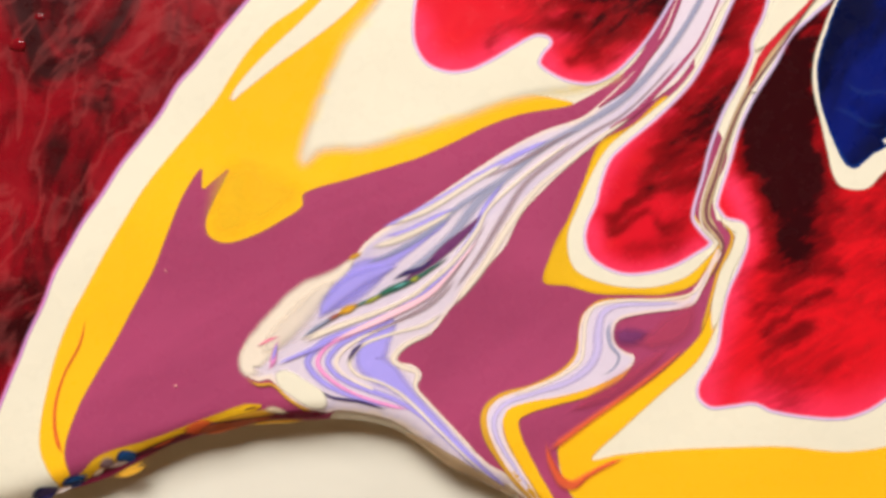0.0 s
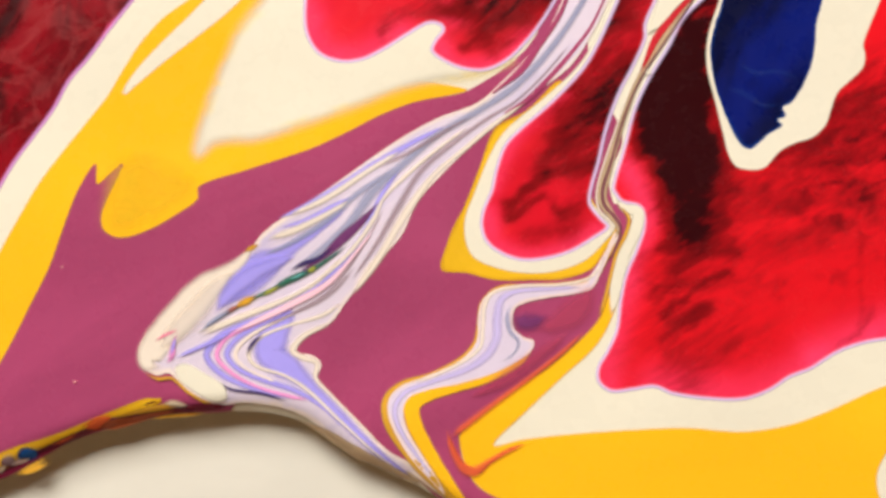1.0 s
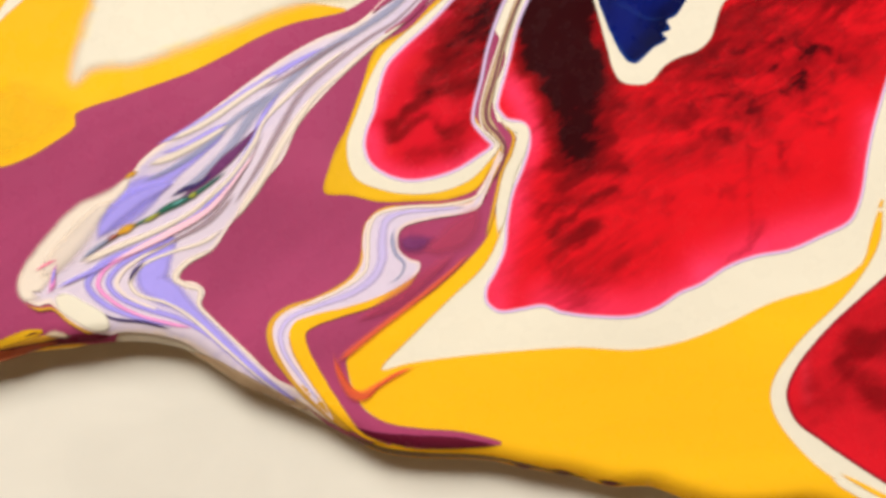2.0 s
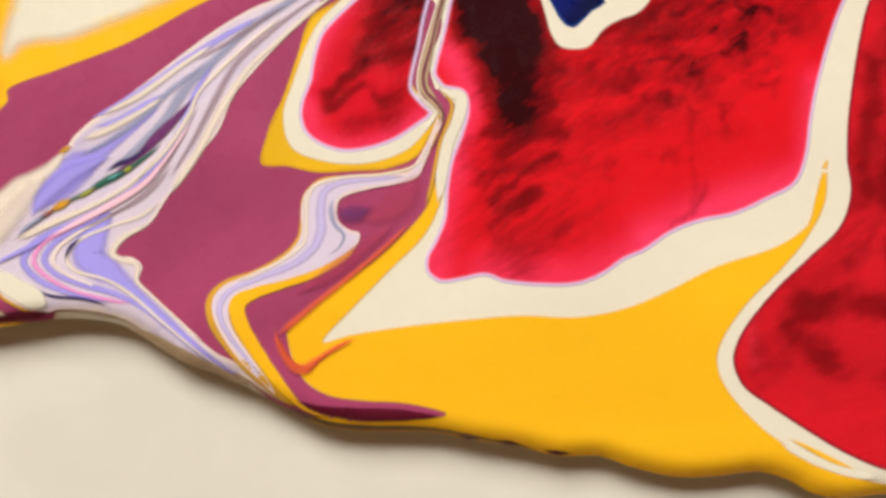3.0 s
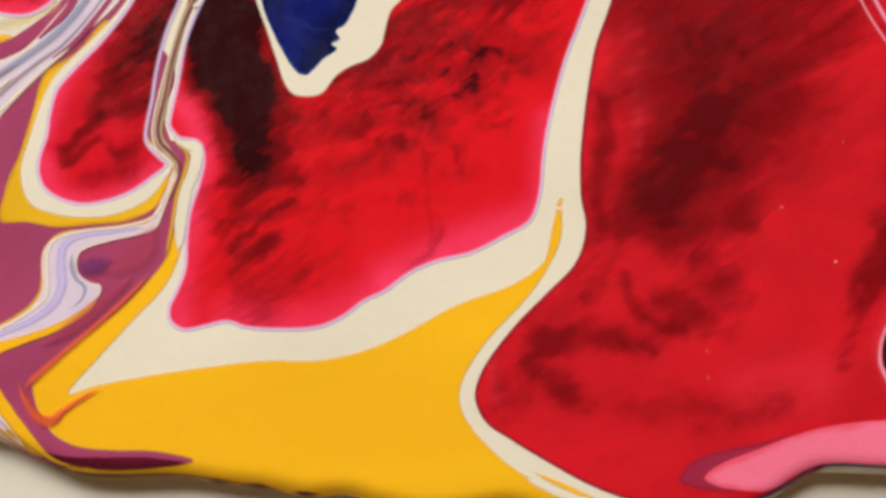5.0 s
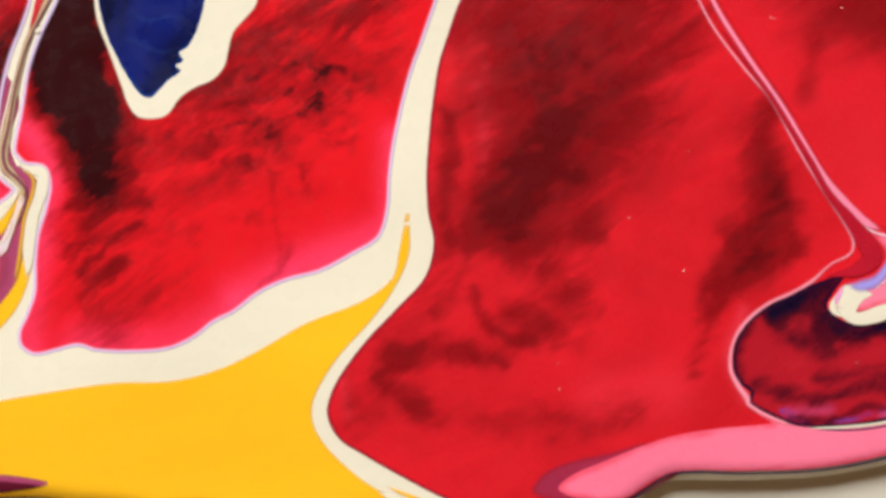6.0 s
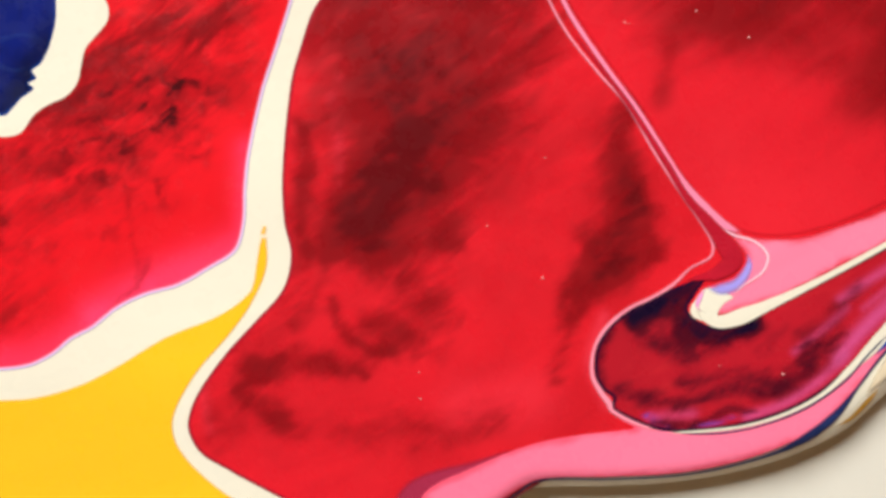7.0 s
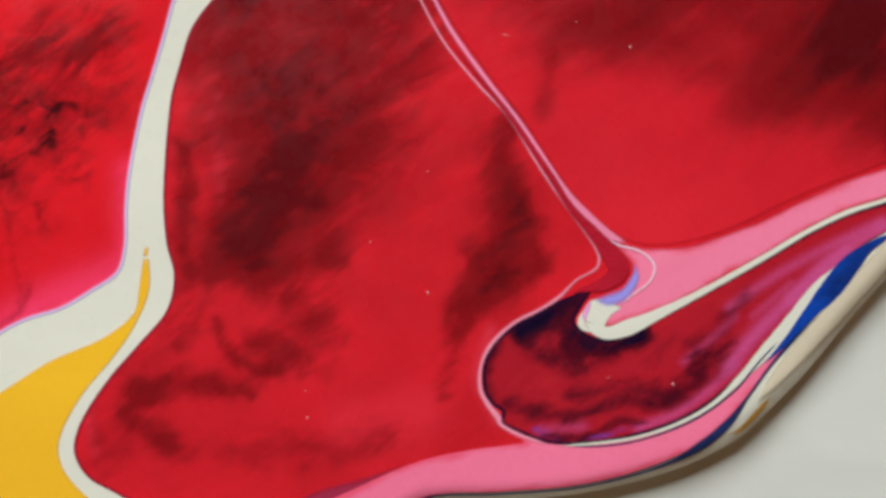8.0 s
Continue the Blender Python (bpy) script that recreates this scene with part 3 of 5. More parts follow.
pool("red_field", "large bright red pool veined with dark pigment", "red_c", [
    (70.6, 51.1), (67.7, 45.3), (64.4, 42.2), (60.4, 38.4), (57.8, 33.7), (54.1, 27.9), (51.7, 22.9), (49.8, 16.4), (47.7, 9.7), (47.9, 7), (47.6, 9),
    (49.3, 6.8), (52.4, 5.8), (52.8, 3), (51.6, -0.7), (49.6, -5.2), (48.5, -9.9), (47.8, -14.5), (46.1, -18.1), (44.5, -20.8), (44.5, -23.5),
    (46.8, -25.4), (50.7, -25.2)] + [
    (54.3, -24.8), (57.1, -26), (62.8, -27), (69.4, -27.3), (74, -25.9), (77.7, -23.7), (81.1, -22.5), (86, -19.7), (90.8, -18.2), (96.6, -17.4),
    (102.4, -15.2), (107.2, -12.9), (109.4, -8.5), (110.7, -2), (112.2, 3.6), (115.8, 13.3), (118.9, 19.6), (122, 25.9), (124.6, 31.3), (129.3, 38.2),
    (124.6, 43.2), (98.1, 46.3), (69.6, 47.7)], grid=0.7, swirl=[
    ('smoke', 1.60, 4.8, [(65.8, 46.3), (60.9, 33.8), (59.9, 22.2), (59.9, 13.5)]),
    ('smoke', 1.20, 2.5, [(54.1, 25.1), (54.6, 18.3)]),
    ('smoke', 1.00, 4.4, [(61.8, 9.7), (60.8, 3.9)]),
    ('smoke', 0.60, 3.8, [(58.8, -0.9), (64.6, 2.0)]),
    ('smoke', 0.32, 11.4, [(56.9, -9.5), (68.5, -1.8), (77.0, 3.0)]),
    ('smoke', 0.50, 2.1, [(57.9, -5.7), (62.7, -1.8), (68.5, -0.9)]),
    ('smoke', 0.41, 2.3, [(55.9, -17.2), (63.6, -12.4)])] + [
    ('smoke', 1.70, 5.9, [(61.5, 32.2), (59.9, 23.8), (58.5, 18.2)]),
    ('smoke', 1.50, 3.8, [(62.2, 17.9), (62.8, 13.2)]),
    ('smoke', 1.00, 3.4, [(63.9, 15.0), (62.3, 7.5)]),
    ('smoke', 0.55, 3.8, [(57.4, 6.0), (62.1, 5.6), (67.3, 10.9)]),
    ('smoke', 0.45, 1.3, [(57.1, 2.2), (64.8, 3.1)]),
    ('smoke', 0.54, 1.3, [(55.9, -1.4), (61.8, 0.9)]),
    ('smoke', 0.68, 1.2, [(56.0, -11.9), (60.9, -9.0), (67.8, -6.2)])] + [
    ('smoke', 0.45, 1.8, [(56.4, -17.6), (61.5, -13.3)]),
    ('smoke', 0.45, 1.2, [(54.3, -8.9), (57.2, -8.2)]),
    ('smoke', 0.41, 1.3, [(73.4, -7.6), (76.3, -7.4)]),
    ('smoke', 0.42, 11.4, [(79.2, 16.6), (93.4, 15.5), (103.0, 16.7)]),
    ('smoke', 0.50, 6.7, [(83.4, 21.0), (97.2, 26.6), (110.5, 25.6)]),
    ('smoke', 0.30, 5.7, [(68.8, -16.7), (60.8, -21.7)]),
    ('smoke', 0.32, 0.9, [(85.8, -18.1), (90.2, -11.3), (90.1, -1.3)])] + [
    ('smoke', 0.32, 0.8, [(88.2, -18.3), (91.6, -11.9)])] + [
    ('speck', 1.00, 4.8, [(83.1, 6.8), (90.9, 8.1), (99.9, 13.1)]),
    ('speck', 0.90, 4.3, [(85.8, 16.1), (97.2, 15.2), (105.9, 16.4)]),
    ('speck', 1.00, 2.7, [(100.6, 10.2), (102.6, 5.3)]),
    ('speck', 0.70, 2.9, [(85.6, 1.9), (96.8, -0.9)]),
    ('speck', 0.50, 1.9, [(76.4, -5.9), (75.2, -8.7)]),
    ('speck', 0.45, 3.8, [(90.8, -4.2), (86.8, -6.8)]),
    ('speck', 0.40, 8.6, [(74.9, 10.3), (80.8, 12.7)])] + [
    ('tint', 0.90, 2.7, [(112.0, 3.6), (109.9, -10.5)]),
    ('tint', 1.00, 4.0, [(108.2, -13.3), (94.6, -16.4), (82.8, -20.7)]),
    ('tint', 0.70, 3.8, [(81.7, -22.5), (69.0, -26.2), (54.9, -24.6)]),
    ('tint', 0.80, 2.9, [(46.1, -23.4), (47.1, -15.9), (49.8, -6.6)]),
    ('tint', 0.90, 2.3, [(50.0, -3.8), (53.5, 3.5), (52.9, 8.3), (50.5, 13.2)])])
pool("blue_border", "ragged white border of the blue drop", "white", [
    (70.7, 47.7), (68.5, 44.9), (66.1, 39.2), (64.6, 34.4), (64.4, 29.6), (65.7, 23.8), (67, 18), (67.8, 14.6), (69.1, 12.5), (71.8, 11.8),
    (74.2, 12.2), (76.9, 14.9), (79.4, 16.2), (82.6, 17.2), (84.9, 19.3), (85.9, 21.9), (87.1, 24.8), (88.6, 26.2), (91.4, 28.8), (92, 31.1),
    (91.7, 32.9), (92.7, 35.7), (94.8, 40.5), (96.9, 47.2)])
pool("blue_drop", "glossy deep blue drop of paint", "blue", [
    (72.7, 47.7), (69.3, 44.9), (66.9, 39.1), (65.3, 33.4), (65.7, 27.6), (67.1, 22.8), (69, 18.2), (70.5, 16), (72.1, 15.7), (74.6, 17.8),
    (77.3, 19.5), (76.6, 20.5), (78, 21.1), (77.5, 22.6), (79.2, 23.5), (81.9, 28), (83.1, 32.3), (83.6, 36.9), (84.7, 40.7), (86.2, 47.4)], ragged=1)
pool("crimson_field", "wide dark crimson pool with smoky veils", "crimson", [
    (141.1, 39.2), (135.4, 34.3), (130.1, 30.4), (125.9, 26.2), (123.1, 20.9), (120.3, 14.5), (116.7, -0.2), (115.7, -8.8), (116, -14.7),
    (113.8, -20.2), (108.4, -24.9), (102.8, -29.5), (97.9, -34.5), (95.3, -38.3), (94.4, -41.8), (96, -46.1), (100.4, -49.8), (100.6, -50),
    (106.1, -54.1), (112.4, -58.4), (118.9, -61.6), (126.5, -63.4), (135.2, -64.4), (143, -63.8), (149.8, -62), (158.9, -57), (176.3, -58.6),
    (196.6, -55.3), (207.3, -50), (228.2, -31.9), (246.9, -21.2), (256.9, -15), (264.7, 32), (183.9, 44.9)], grid=0.7, swirl=[
    # Dark pigment, strengthened to paint in the dimming towards the view's border.
    ('smoke', 1.00, 8.2, [(135.2, 32.3), (134.8, 22.6), (136.7, 15.6)]),
    ('smoke', 0.78, 12.0, [(146.7, 30.7), (149.1, 20.6), (144.0, 12.6)]),
    ('smoke', 0.50, 9.8, [(162.7, 26.5), (158.1, 15.5)]),
    ('smoke', 1.25, 6.0, [(128.9, -10.6), (134.8, -3.6), (139.5, 1.6)]),
    ('smoke', 0.88, 6.6, [(141.5, -4.6), (150.4, 2.9)]),
    ('smoke', 0.56, 8.7, [(131.5, 6.6), (139.7, 9.3)]),
    ('smoke', 0.62, 6.6, [(128.2, -15.3), (142.0, -14.4)])] + [
    ('smoke', 0.68, 2.4, [(121.2, 6.1), (119.3, -3.3), (119.2, -14.0)]),
    ('smoke', 0.34, 3.3, [(125.1, 16.2), (125.0, 22.1), (127.3, 27.6)]),
    ('smoke', 0.34, 3.3, [(116.3, -17.5), (113.2, -24.8), (105.7, -29.6)]),
    ('smoke', 0.51, 1.5, [(123.6, -13.7), (120.3, -20.0), (114.9, -27.0)]),
    ('smoke', 0.61, 1.7, [(121.6, -24.1), (122.5, -27.7), (126.8, -31.7), (130.5, -33.3)])] + [
    ('smoke', 0.65, 3.0, [(106.2, -33.1), (104.3, -36.2), (106.2, -39.4), (110.7, -42.1)]),
    ('smoke', 0.75, 2.8, [(109.0, -34.0), (117.8, -33.3), (125.2, -36.4)]),
    ('smoke', 0.34, 3.3, [(112.5, -43.3), (123.7, -46.5), (135.2, -47.7)]),
    ('smoke', 0.34, 1.8, [(102.9, -29.2), (99.1, -35.4), (99.3, -40.3)]),
    ('smoke', 0.41, 2.1, [(98.7, -44.2), (102.8, -42.8)]),
    ('smoke', 0.54, 1.4, [(141.3, -16.3), (145.9, -17.9)]),
    ('smoke', 0.56, 4.4, [(135.0, -22.2), (141.9, -29.1)])] + [
    ('smoke', 0.50, 3.3, [(128.5, -27.1), (137.2, -34.3)]),
    ('smoke', 1.00, 4.6, [(174.0, -10.3), (173.9, -18.1), (171.0, -24.5)]),
    ('smoke', 0.78, 4.2, [(167.6, -21.1), (166.7, -26.8), (164.5, -28.5)]),
    ('smoke', 0.61, 3.0, [(178.0, -23.6), (178.0, -16.7)]),
    ('smoke', 0.61, 1.5, [(176.8, -11.6), (177.4, -14.7)])] + [
    ('smoke', 0.62, 3.9, [(172.9, -4.2), (176.8, 2.1), (180.0, 10.4)]),
    ('smoke', 0.53, 2.8, [(161.6, -32.0), (158.9, -40.4)]),
    ('smoke', 0.38, 6.6, [(159.3, 3.6), (151.2, -5.0)]),
    ('smoke', 0.38, 3.3, [(147.0, -47.5), (134.8, -50.6)]),
    ('tint', 0.28, 1.3, [(127.3, 11.1), (127.0, 2.4), (126.9, -4.4)]),
    ('tint', 0.40, 1.1, [(167.8, -32.9), (164.3, -40.2), (166.2, -47.9)]),
    ('tint', 0.18, 4.8, [(141.5, -44.7), (153.4, -44.5)])] + [
    ('tint', 0.25, 0.7, [(128.6, 13.8), (134.0, 10.6)]),
    ('tint', 0.22, 1.0, [(101.3, -27.0), (98.2, -34.3), (98.1, -42.1)])])
pool("red_shoulder", "brighter red sheet beyond the pink line", "red_sheet", [
    (166, 31.3), (167.7, 24.2), (170.1, 17.8), (174.8, 8.4), (178.5, 1.5), (181.7, -5.9), (184.4, -11.7), (187.7, -17), (192.3, -21.7), (196.9, -23.7),
    (203.7, -24.2), (211.9, -23), (224.3, -19.6), (238.7, -16.7), (251.1, -14), (257.5, -5.3), (263.6, 31.2), (170.4, 46.1)], grid=0.7, swirl=[
    ('smoke', 0.53, 8.7, [(177.2, 28.5), (185.5, 19.4), (200.5, 15.0)]),
    ('smoke', 0.37, 2.6, [(182.6, 2.3), (186.4, 10.4), (189.6, 14.8), (195.0, 17.3)]),
    ('smoke', 0.44, 6.6, [(190.3, 18.6), (203.7, 16.4)]),
    # The next four strokes also put corner vignetting into the red.
    ('smoke', 0.75, 12.0, [(213.1, 19.8), (229.8, 13.1)]),
    ('smoke', 0.88, 13.1, [(236.8, 7.1), (242.4, 0.2), (253.9, -9.6)]),
    ('smoke', 0.62, 9.8, [(225.7, 0.0), (240.5, -6.4)]),
    ('smoke', 1.12, 6.6, [(243.8, 13.8), (240.6, 6.4)])] + [
    ('smoke', 0.38, 6.6, [(211.7, 5.3), (218.8, 0.2)]),
    ('tint', 0.30, 8.6, [(190.6, -8.8), (196.0, -17.6), (207.4, -20.5)])])
pool("rose_halo", "thin rose film around the head of the pink band", "rose", [
    (127.2, -59.3), (129.6, -56.2), (134, -54.6), (141, -53.9), (150, -53.2), (152, -57), (144, -60), (138, -62.4), (131.4, -61.6)])
pool("pink_band", "smooth pink paint band along the edge", "pink", [
    (132.2, -59.2), (135, -57.2), (140.9, -55.5), (147.7, -53.7), (153.7, -52.7), (160.6, -52.5), (167.9, -52.8), (170.2, -52.7),
    (167.8, -50.6), (173.5, -52), (182.1, -53.5), (192, -53.3), (202.4, -50.1), (211.2, -44.8), (219.1, -39.2), (228.1, -32.9), (239, -26.8),
    (245.5, -24), (244.8, -27.8), (237.4, -29.1), (231, -33.3), (222.9, -39.9), (216, -45.6), (210.2, -50.7), (205.5, -54.8), (199, -58.4),
    (192.8, -60.3), (184.7, -61.5), (175.8, -61.6), (164.2, -60.4), (152.6, -59.2), (143.1, -62.5), (138.5, -62), (134.6, -61)])
pool("pink_wedge", "pale pink paint wedge below the red", "pink_soft", [
    (183.1, -9.4), (185.1, -13.4), (188.9, -18.6), (192, -21.3), (197, -23.4), (203.3, -24.1), (208.8, -23.5), (216, -22.1), (223.2, -20),
    (230.5, -18), (239.5, -16.6), (249, -14.9), (248, -20.4), (238.6, -22), (231.7, -23), (224.4, -25.1), (215.9, -28.3), (205.4, -31.8),
    (198.1, -34.2), (190, -35.7), (187.2, -35.7), (184.5, -33.3), (185.8, -30.4), (191, -29.5), (193.2, -27), (192, -23.8), (188, -18.4),
    (184.1, -12.2)])
pool("purple_pool", "dark wine pool with magenta streaks", "wine", [
    (185.8, -29), (181.2, -29.6), (176.5, -31), (172, -32.6), (168, -35), (165.6, -38.4), (164.8, -42.5), (165.6, -45.3), (167.3, -47.1),
    (166.6, -48.7), (169.9, -51.3), (174.2, -53.7), (180.8, -55), (188.7, -55.1), (196.8, -53.9), (203.3, -51.5), (208.9, -48.1), (213.2, -44.9),
    (218.7, -41.1), (223.2, -37.9), (229, -33), (233.5, -29.8), (237.6, -28.3), (246.3, -25.1), (246.9, -21.2), (238.5, -22.5), (231.6, -23.4),
    (224.3, -25.5), (215.9, -28.7), (205.3, -32.4), (198, -34.9), (190.7, -37.1), (187.5, -37.8), (184, -36.3), (182.2, -33.9), (183.6, -31.7)], grid=0.7, swirl=[
    ('smoke', 1.61, 3.0, [(182.1, -30.0), (179.8, -32.0), (173.6, -33.9)]),
    ('smoke', 1.44, 2.3, [(181.9, -36.8), (186.5, -38.8), (192.5, -38.6)]),
    ('smoke', 0.59, 1.1, [(168.4, -35.5), (166.1, -39.0), (165.9, -44.9)]),
    ('smoke', 0.53, 2.3, [(175.0, -37.1), (180.3, -40.5), (187.0, -41.6)]),
    ('smoke', 0.53, 1.8, [(168.6, -46.3), (174.0, -48.7), (183.8, -49.4), (192.6, -49.5)]),
    ('smoke', 0.49, 1.6, [(178.6, -45.1), (188.2, -46.7), (195.0, -46.9)]),
    ('smoke', 0.66, 2.5, [(195.7, -49.0), (202.1, -46.2), (206.6, -43.0)])] + [
    ('smoke', 0.40, 1.6, [(201.8, -42.2), (207.4, -38.2), (212.8, -35.2)]),
    ('smoke', 0.59, 0.9, [(173.4, -52.6), (179.2, -53.1), (185.1, -53.1), (191.0, -53.1)]),
    ('smoke', 0.26, 1.6, [(192.6, -43.6), (199.0, -40.7)])] + [
    ('tint', 0.80, 1.0, [(189.9, -53.9), (196.1, -52.5), (202.5, -49.7), (208.1, -45.7)]),
    ('tint', 1.00, 1.4, [(207.1, -46.0), (211.7, -41.9), (219.6, -36.4), (230.5, -30.3)]),
    ('tint', 0.70, 0.9, [(208.7, -36.0), (217.3, -32.0), (225.8, -29.0), (237.3, -25.7)]),
    ('tint', 0.90, 1.3, [(219.6, -36.4), (227.5, -30.8), (237.9, -26.6)]),
    ('tint', 0.60, 0.7, [(199.5, -43.8), (206.1, -40.0), (209.5, -37.6)]),
    ('tint', 0.50, 0.6, [(212.4, -38.1), (220.1, -33.5)]),
    ('tint', 0.50, 1.1, [(173.6, -51.6), (180.4, -51.8)])])
pool("violet_veil", "violet shade along the pool edge", "veil_violet", [
    (170.8, -50.6), (173.8, -50.1), (177.2, -53.2), (183.1, -53.2), (189.2, -52.3), (195, -52.8), (189.8, -54.7), (182.8, -54.8), (175.1, -53.8)], fade=1.2, dens=0.6, on='purple_pool')
pool("lavender_ribbon", "folded lavender and cream paint ribbon", "lilac", [
    (44, 50.1), (41.2, 43.8), (38.2, 37.4), (34.8, 32.9), (30.2, 28.4), (25.4, 24.4), (19, 22.1), (13.2, 19.2), (7.5, 15.6), (1.2, 11.3), (-4.3, 7.7),
    (-9.1, 4.9), (-11.7, 2.8), (-13.1, 1), (-15.9, -1.2), (-20.7, -4.7), (-25.5, -8.5), (-28.3, -11.3), (-31.2, -13.4), (-32.6, -16.1), (-32.1, -18.8),
    (-29.7, -20.3), (-27.5, -20.1), (-25, -22.6), (-21.1, -25.1), (-18.3, -25.8), (-15.9, -25.4), (-11.1, -26), (-5.9, -27.7), (-0.7, -31.6),
    (4.6, -35.4)] + [
    (10.8, -39.8), (12.5, -38.3), (16.9, -41.5), (20, -43.6), (17, -40.3), (12.6, -36.3), (9, -34.1), (3.8, -28.9), (7.2, -32.3), (2.2, -27),
    (-1.8, -23), (-2.8, -21.7), (-2, -19.2), (-3.5, -17.7), (-6, -17.1), (-5.2, -15), (-2.4, -13.5), (0.1, -11.9), (2.2, -9.1), (5.1, -5.5), (8.1, -2),
    (12, 2.2), (14.8, 7.7), (18.5, 11.8), (22.5, 15.6), (27.1, 19.4), (32.1, 23.1), (36.8, 26.8), (41.6, 30.6), (45.4, 36.1), (48.2, 41.4),
    (52.2, 50.1)])
strand("amber_edge", "ochre line along the lower ribbon", "amber", [
    (49.1, 1.8, 1.15), (46.8, -1.9, 1.05), (44.1, -5.8, 1.05), (39, -6.9, 1.15), (33.3, -7.1, 1.15), (28.4, -7.7, 1.72), (26.4, -10.2, 2.3),
    (25.8, -13.9, 2.3), (24.8, -16.8, 2.1), (21.8, -19.7, 1.91), (16.6, -22.2, 1.91), (12.4, -23.6, 2.3), (9.8, -25.6, 2.49), (9.8, -28.8, 2.49),
    (12.1, -33.1, 2.49), (15.5, -37.9, 2.1), (18.9, -41.8, 1.53), (21.8, -44.6, 0.77)])
strand("yellow_fold", "yellow fold beside the lilac ribbon", "yellow", [
    (34, -17.6, 0.29), (31.5, -19.9, 0.96), (26.7, -22.2, 1.15), (20.9, -23.8, 1.15), (16.2, -24.8, 1.72), (13.3, -26.2, 2.3), (13.3, -29, 2.1),
    (14.9, -32.7, 1.91), (17.4, -37.1, 1.72), (20.1, -41.3, 1.34), (23.2, -44.7, 0.77), (27.7, -46.6, 0.29)])
pool("lilac_ribbon", "narrow lilac and cream ribbon in the plum", "lilac_pale", [
    (48.2, 1.9), (46.3, -1.7), (43.9, -5.3), (42.7, -6.5), (37.1, -6.7), (31.5, -6.6), (27.7, -7.3), (25.4, -9.2), (24.6, -12.4), (24.5, -15.2),
    (23.4, -17.4), (20.5, -19.7), (15.5, -21.7), (11.2, -23.3), (9.3, -25.3), (9.1, -28.1), (10.3, -31.4), (12.8, -35.5), (16.1, -39.5), (18.3, -41.9),
    (17.2, -39.2), (14.4, -34.5), (12.3, -30.6), (11.7, -27.6), (13, -25.8), (16.2, -24.6), (21, -23.2), (26.7, -22), (31.3, -19.9), (33.7, -17.7),
    (34, -16.1), (32.4, -15.5), (30.8, -14), (30.6, -11.6), (31.6, -10.1), (36, -9), (41.7, -8.3), (44.2, -7.5), (45.9, -4.5), (47.6, -0.9),
    (48.9, 1.2)])
strand("lilac_core", "pale lilac streak inside the ribbon", "lilac_soft", [
    (42.7, -7.2, 0.38), (37.1, -7.4, 0.67), (31.4, -7.7, 0.86), (28.7, -9, 1.34), (27.9, -12.1, 1.63), (27.7, -15.4, 1.63), (26.2, -18.2, 1.53),
    (22.7, -20.6, 1.24), (16.4, -22.7, 0.86), (12.1, -24.3, 0.86), (10.3, -26.8, 0.96), (10.8, -30.1, 0.86), (13.6, -34.7, 0.57), (16.6, -38.9, 0.29)], on='lilac_ribbon')
strand("cream_core", "cream streak inside the ribbon", "cream", [
    (46.9, -1.3, 0.29), (44.2, -5.4, 0.48), (39, -6.7, 0.57), (32.4, -6.8, 0.57), (27.3, -7.8, 0.67), (25.8, -10.1, 0.77), (25.4, -13.8, 0.77),
    (24.8, -17.1, 0.67), (21.2, -19.7, 0.57), (16.4, -21.8, 0.48), (12.6, -22.9, 0.38)], on='lilac_ribbon')
# Grey strand that paints a fold's shadow onto the narrow ribbon.
strand("grey_fold", "grey fold shadowing the ribbon", "greyblue", [
    (30.4, -9.5, 0.38), (29.6, -11.8, 0.86), (30, -14.4, 0.77), (31.4, -16.3, 0.57), (30.5, -18.3, 0.38), (27.9, -19.8, 0.29)], on='lilac_ribbon')
strand("white_strand", "white rim beside the red field", "white", [
    (48.3, 8, 0.48), (50, 6, 1.24), (52.2, 5.3, 1.53), (51.8, 2.5, 1.72), (49.8, -1.5, 1.72), (48.4, -6.1, 1.72), (47.8, -9.8, 1.15),
    (47.1, -12.8, 0.29)])
strand("yellow_strand", "fine yellow line along the white rim", "amber", [
    (48.4, 7, 0.48), (50.6, 4.4, 0.67), (50.1, 1.7, 0.77), (48.5, -1.4, 0.67), (47.3, -5.6, 0.67), (46.2, -9.7, 0.77), (45.1, -12.9, 0.77)])
strand("tan_strand", "tan line rising between the reds", "tan", [
    (68.7, 50.2, 0.96), (63.8, 43.4, 0.83), (59.4, 37.8, 0.83), (56, 32.8, 0.89), (52.9, 28.1, 0.96), (50.8, 23.1, 0.96), (48.8, 17.4, 1.10),
    (46.9, 11.6, 1.38), (46.1, 7.8, 1.51), (47.5, 5.1, 1.24), (48.8, 3, 0.89), (48, 0.1, 0.41)])
strand("mauve_strand", "mauve core of the thin rising line", "mauve", [
    (65.8, 46.3, 0.21), (59.7, 37.1, 0.27), (55.1, 30.8, 0.35), (52.2, 26, 0.35), (49.8, 20.2, 0.41), (47.7, 13.5, 0.48), (46.3, 9.2, 0.55),
    (46.5, 6.6, 0.55), (48.2, 4.5, 0.55), (49.2, 2.4, 0.48), (48.2, -0.9, 0.55), (46.3, -3.7, 0.35)], on='tan_strand')
strand("cream_strand", "cream edge of the thin rising line", "cream", [
    (62.8, 43.4, 0.21), (57.2, 35.5, 0.21), (53.3, 29.7, 0.27), (50.8, 24.7, 0.27), (48.3, 18.1, 0.35), (46.1, 12.1, 0.35), (45.2, 8.2, 0.35),
    (45.7, 5.6, 0.41), (47.6, 3.5, 0.41), (47.6, 2, 0.35), (45.3, -0.5, 0.27)], on='tan_strand')
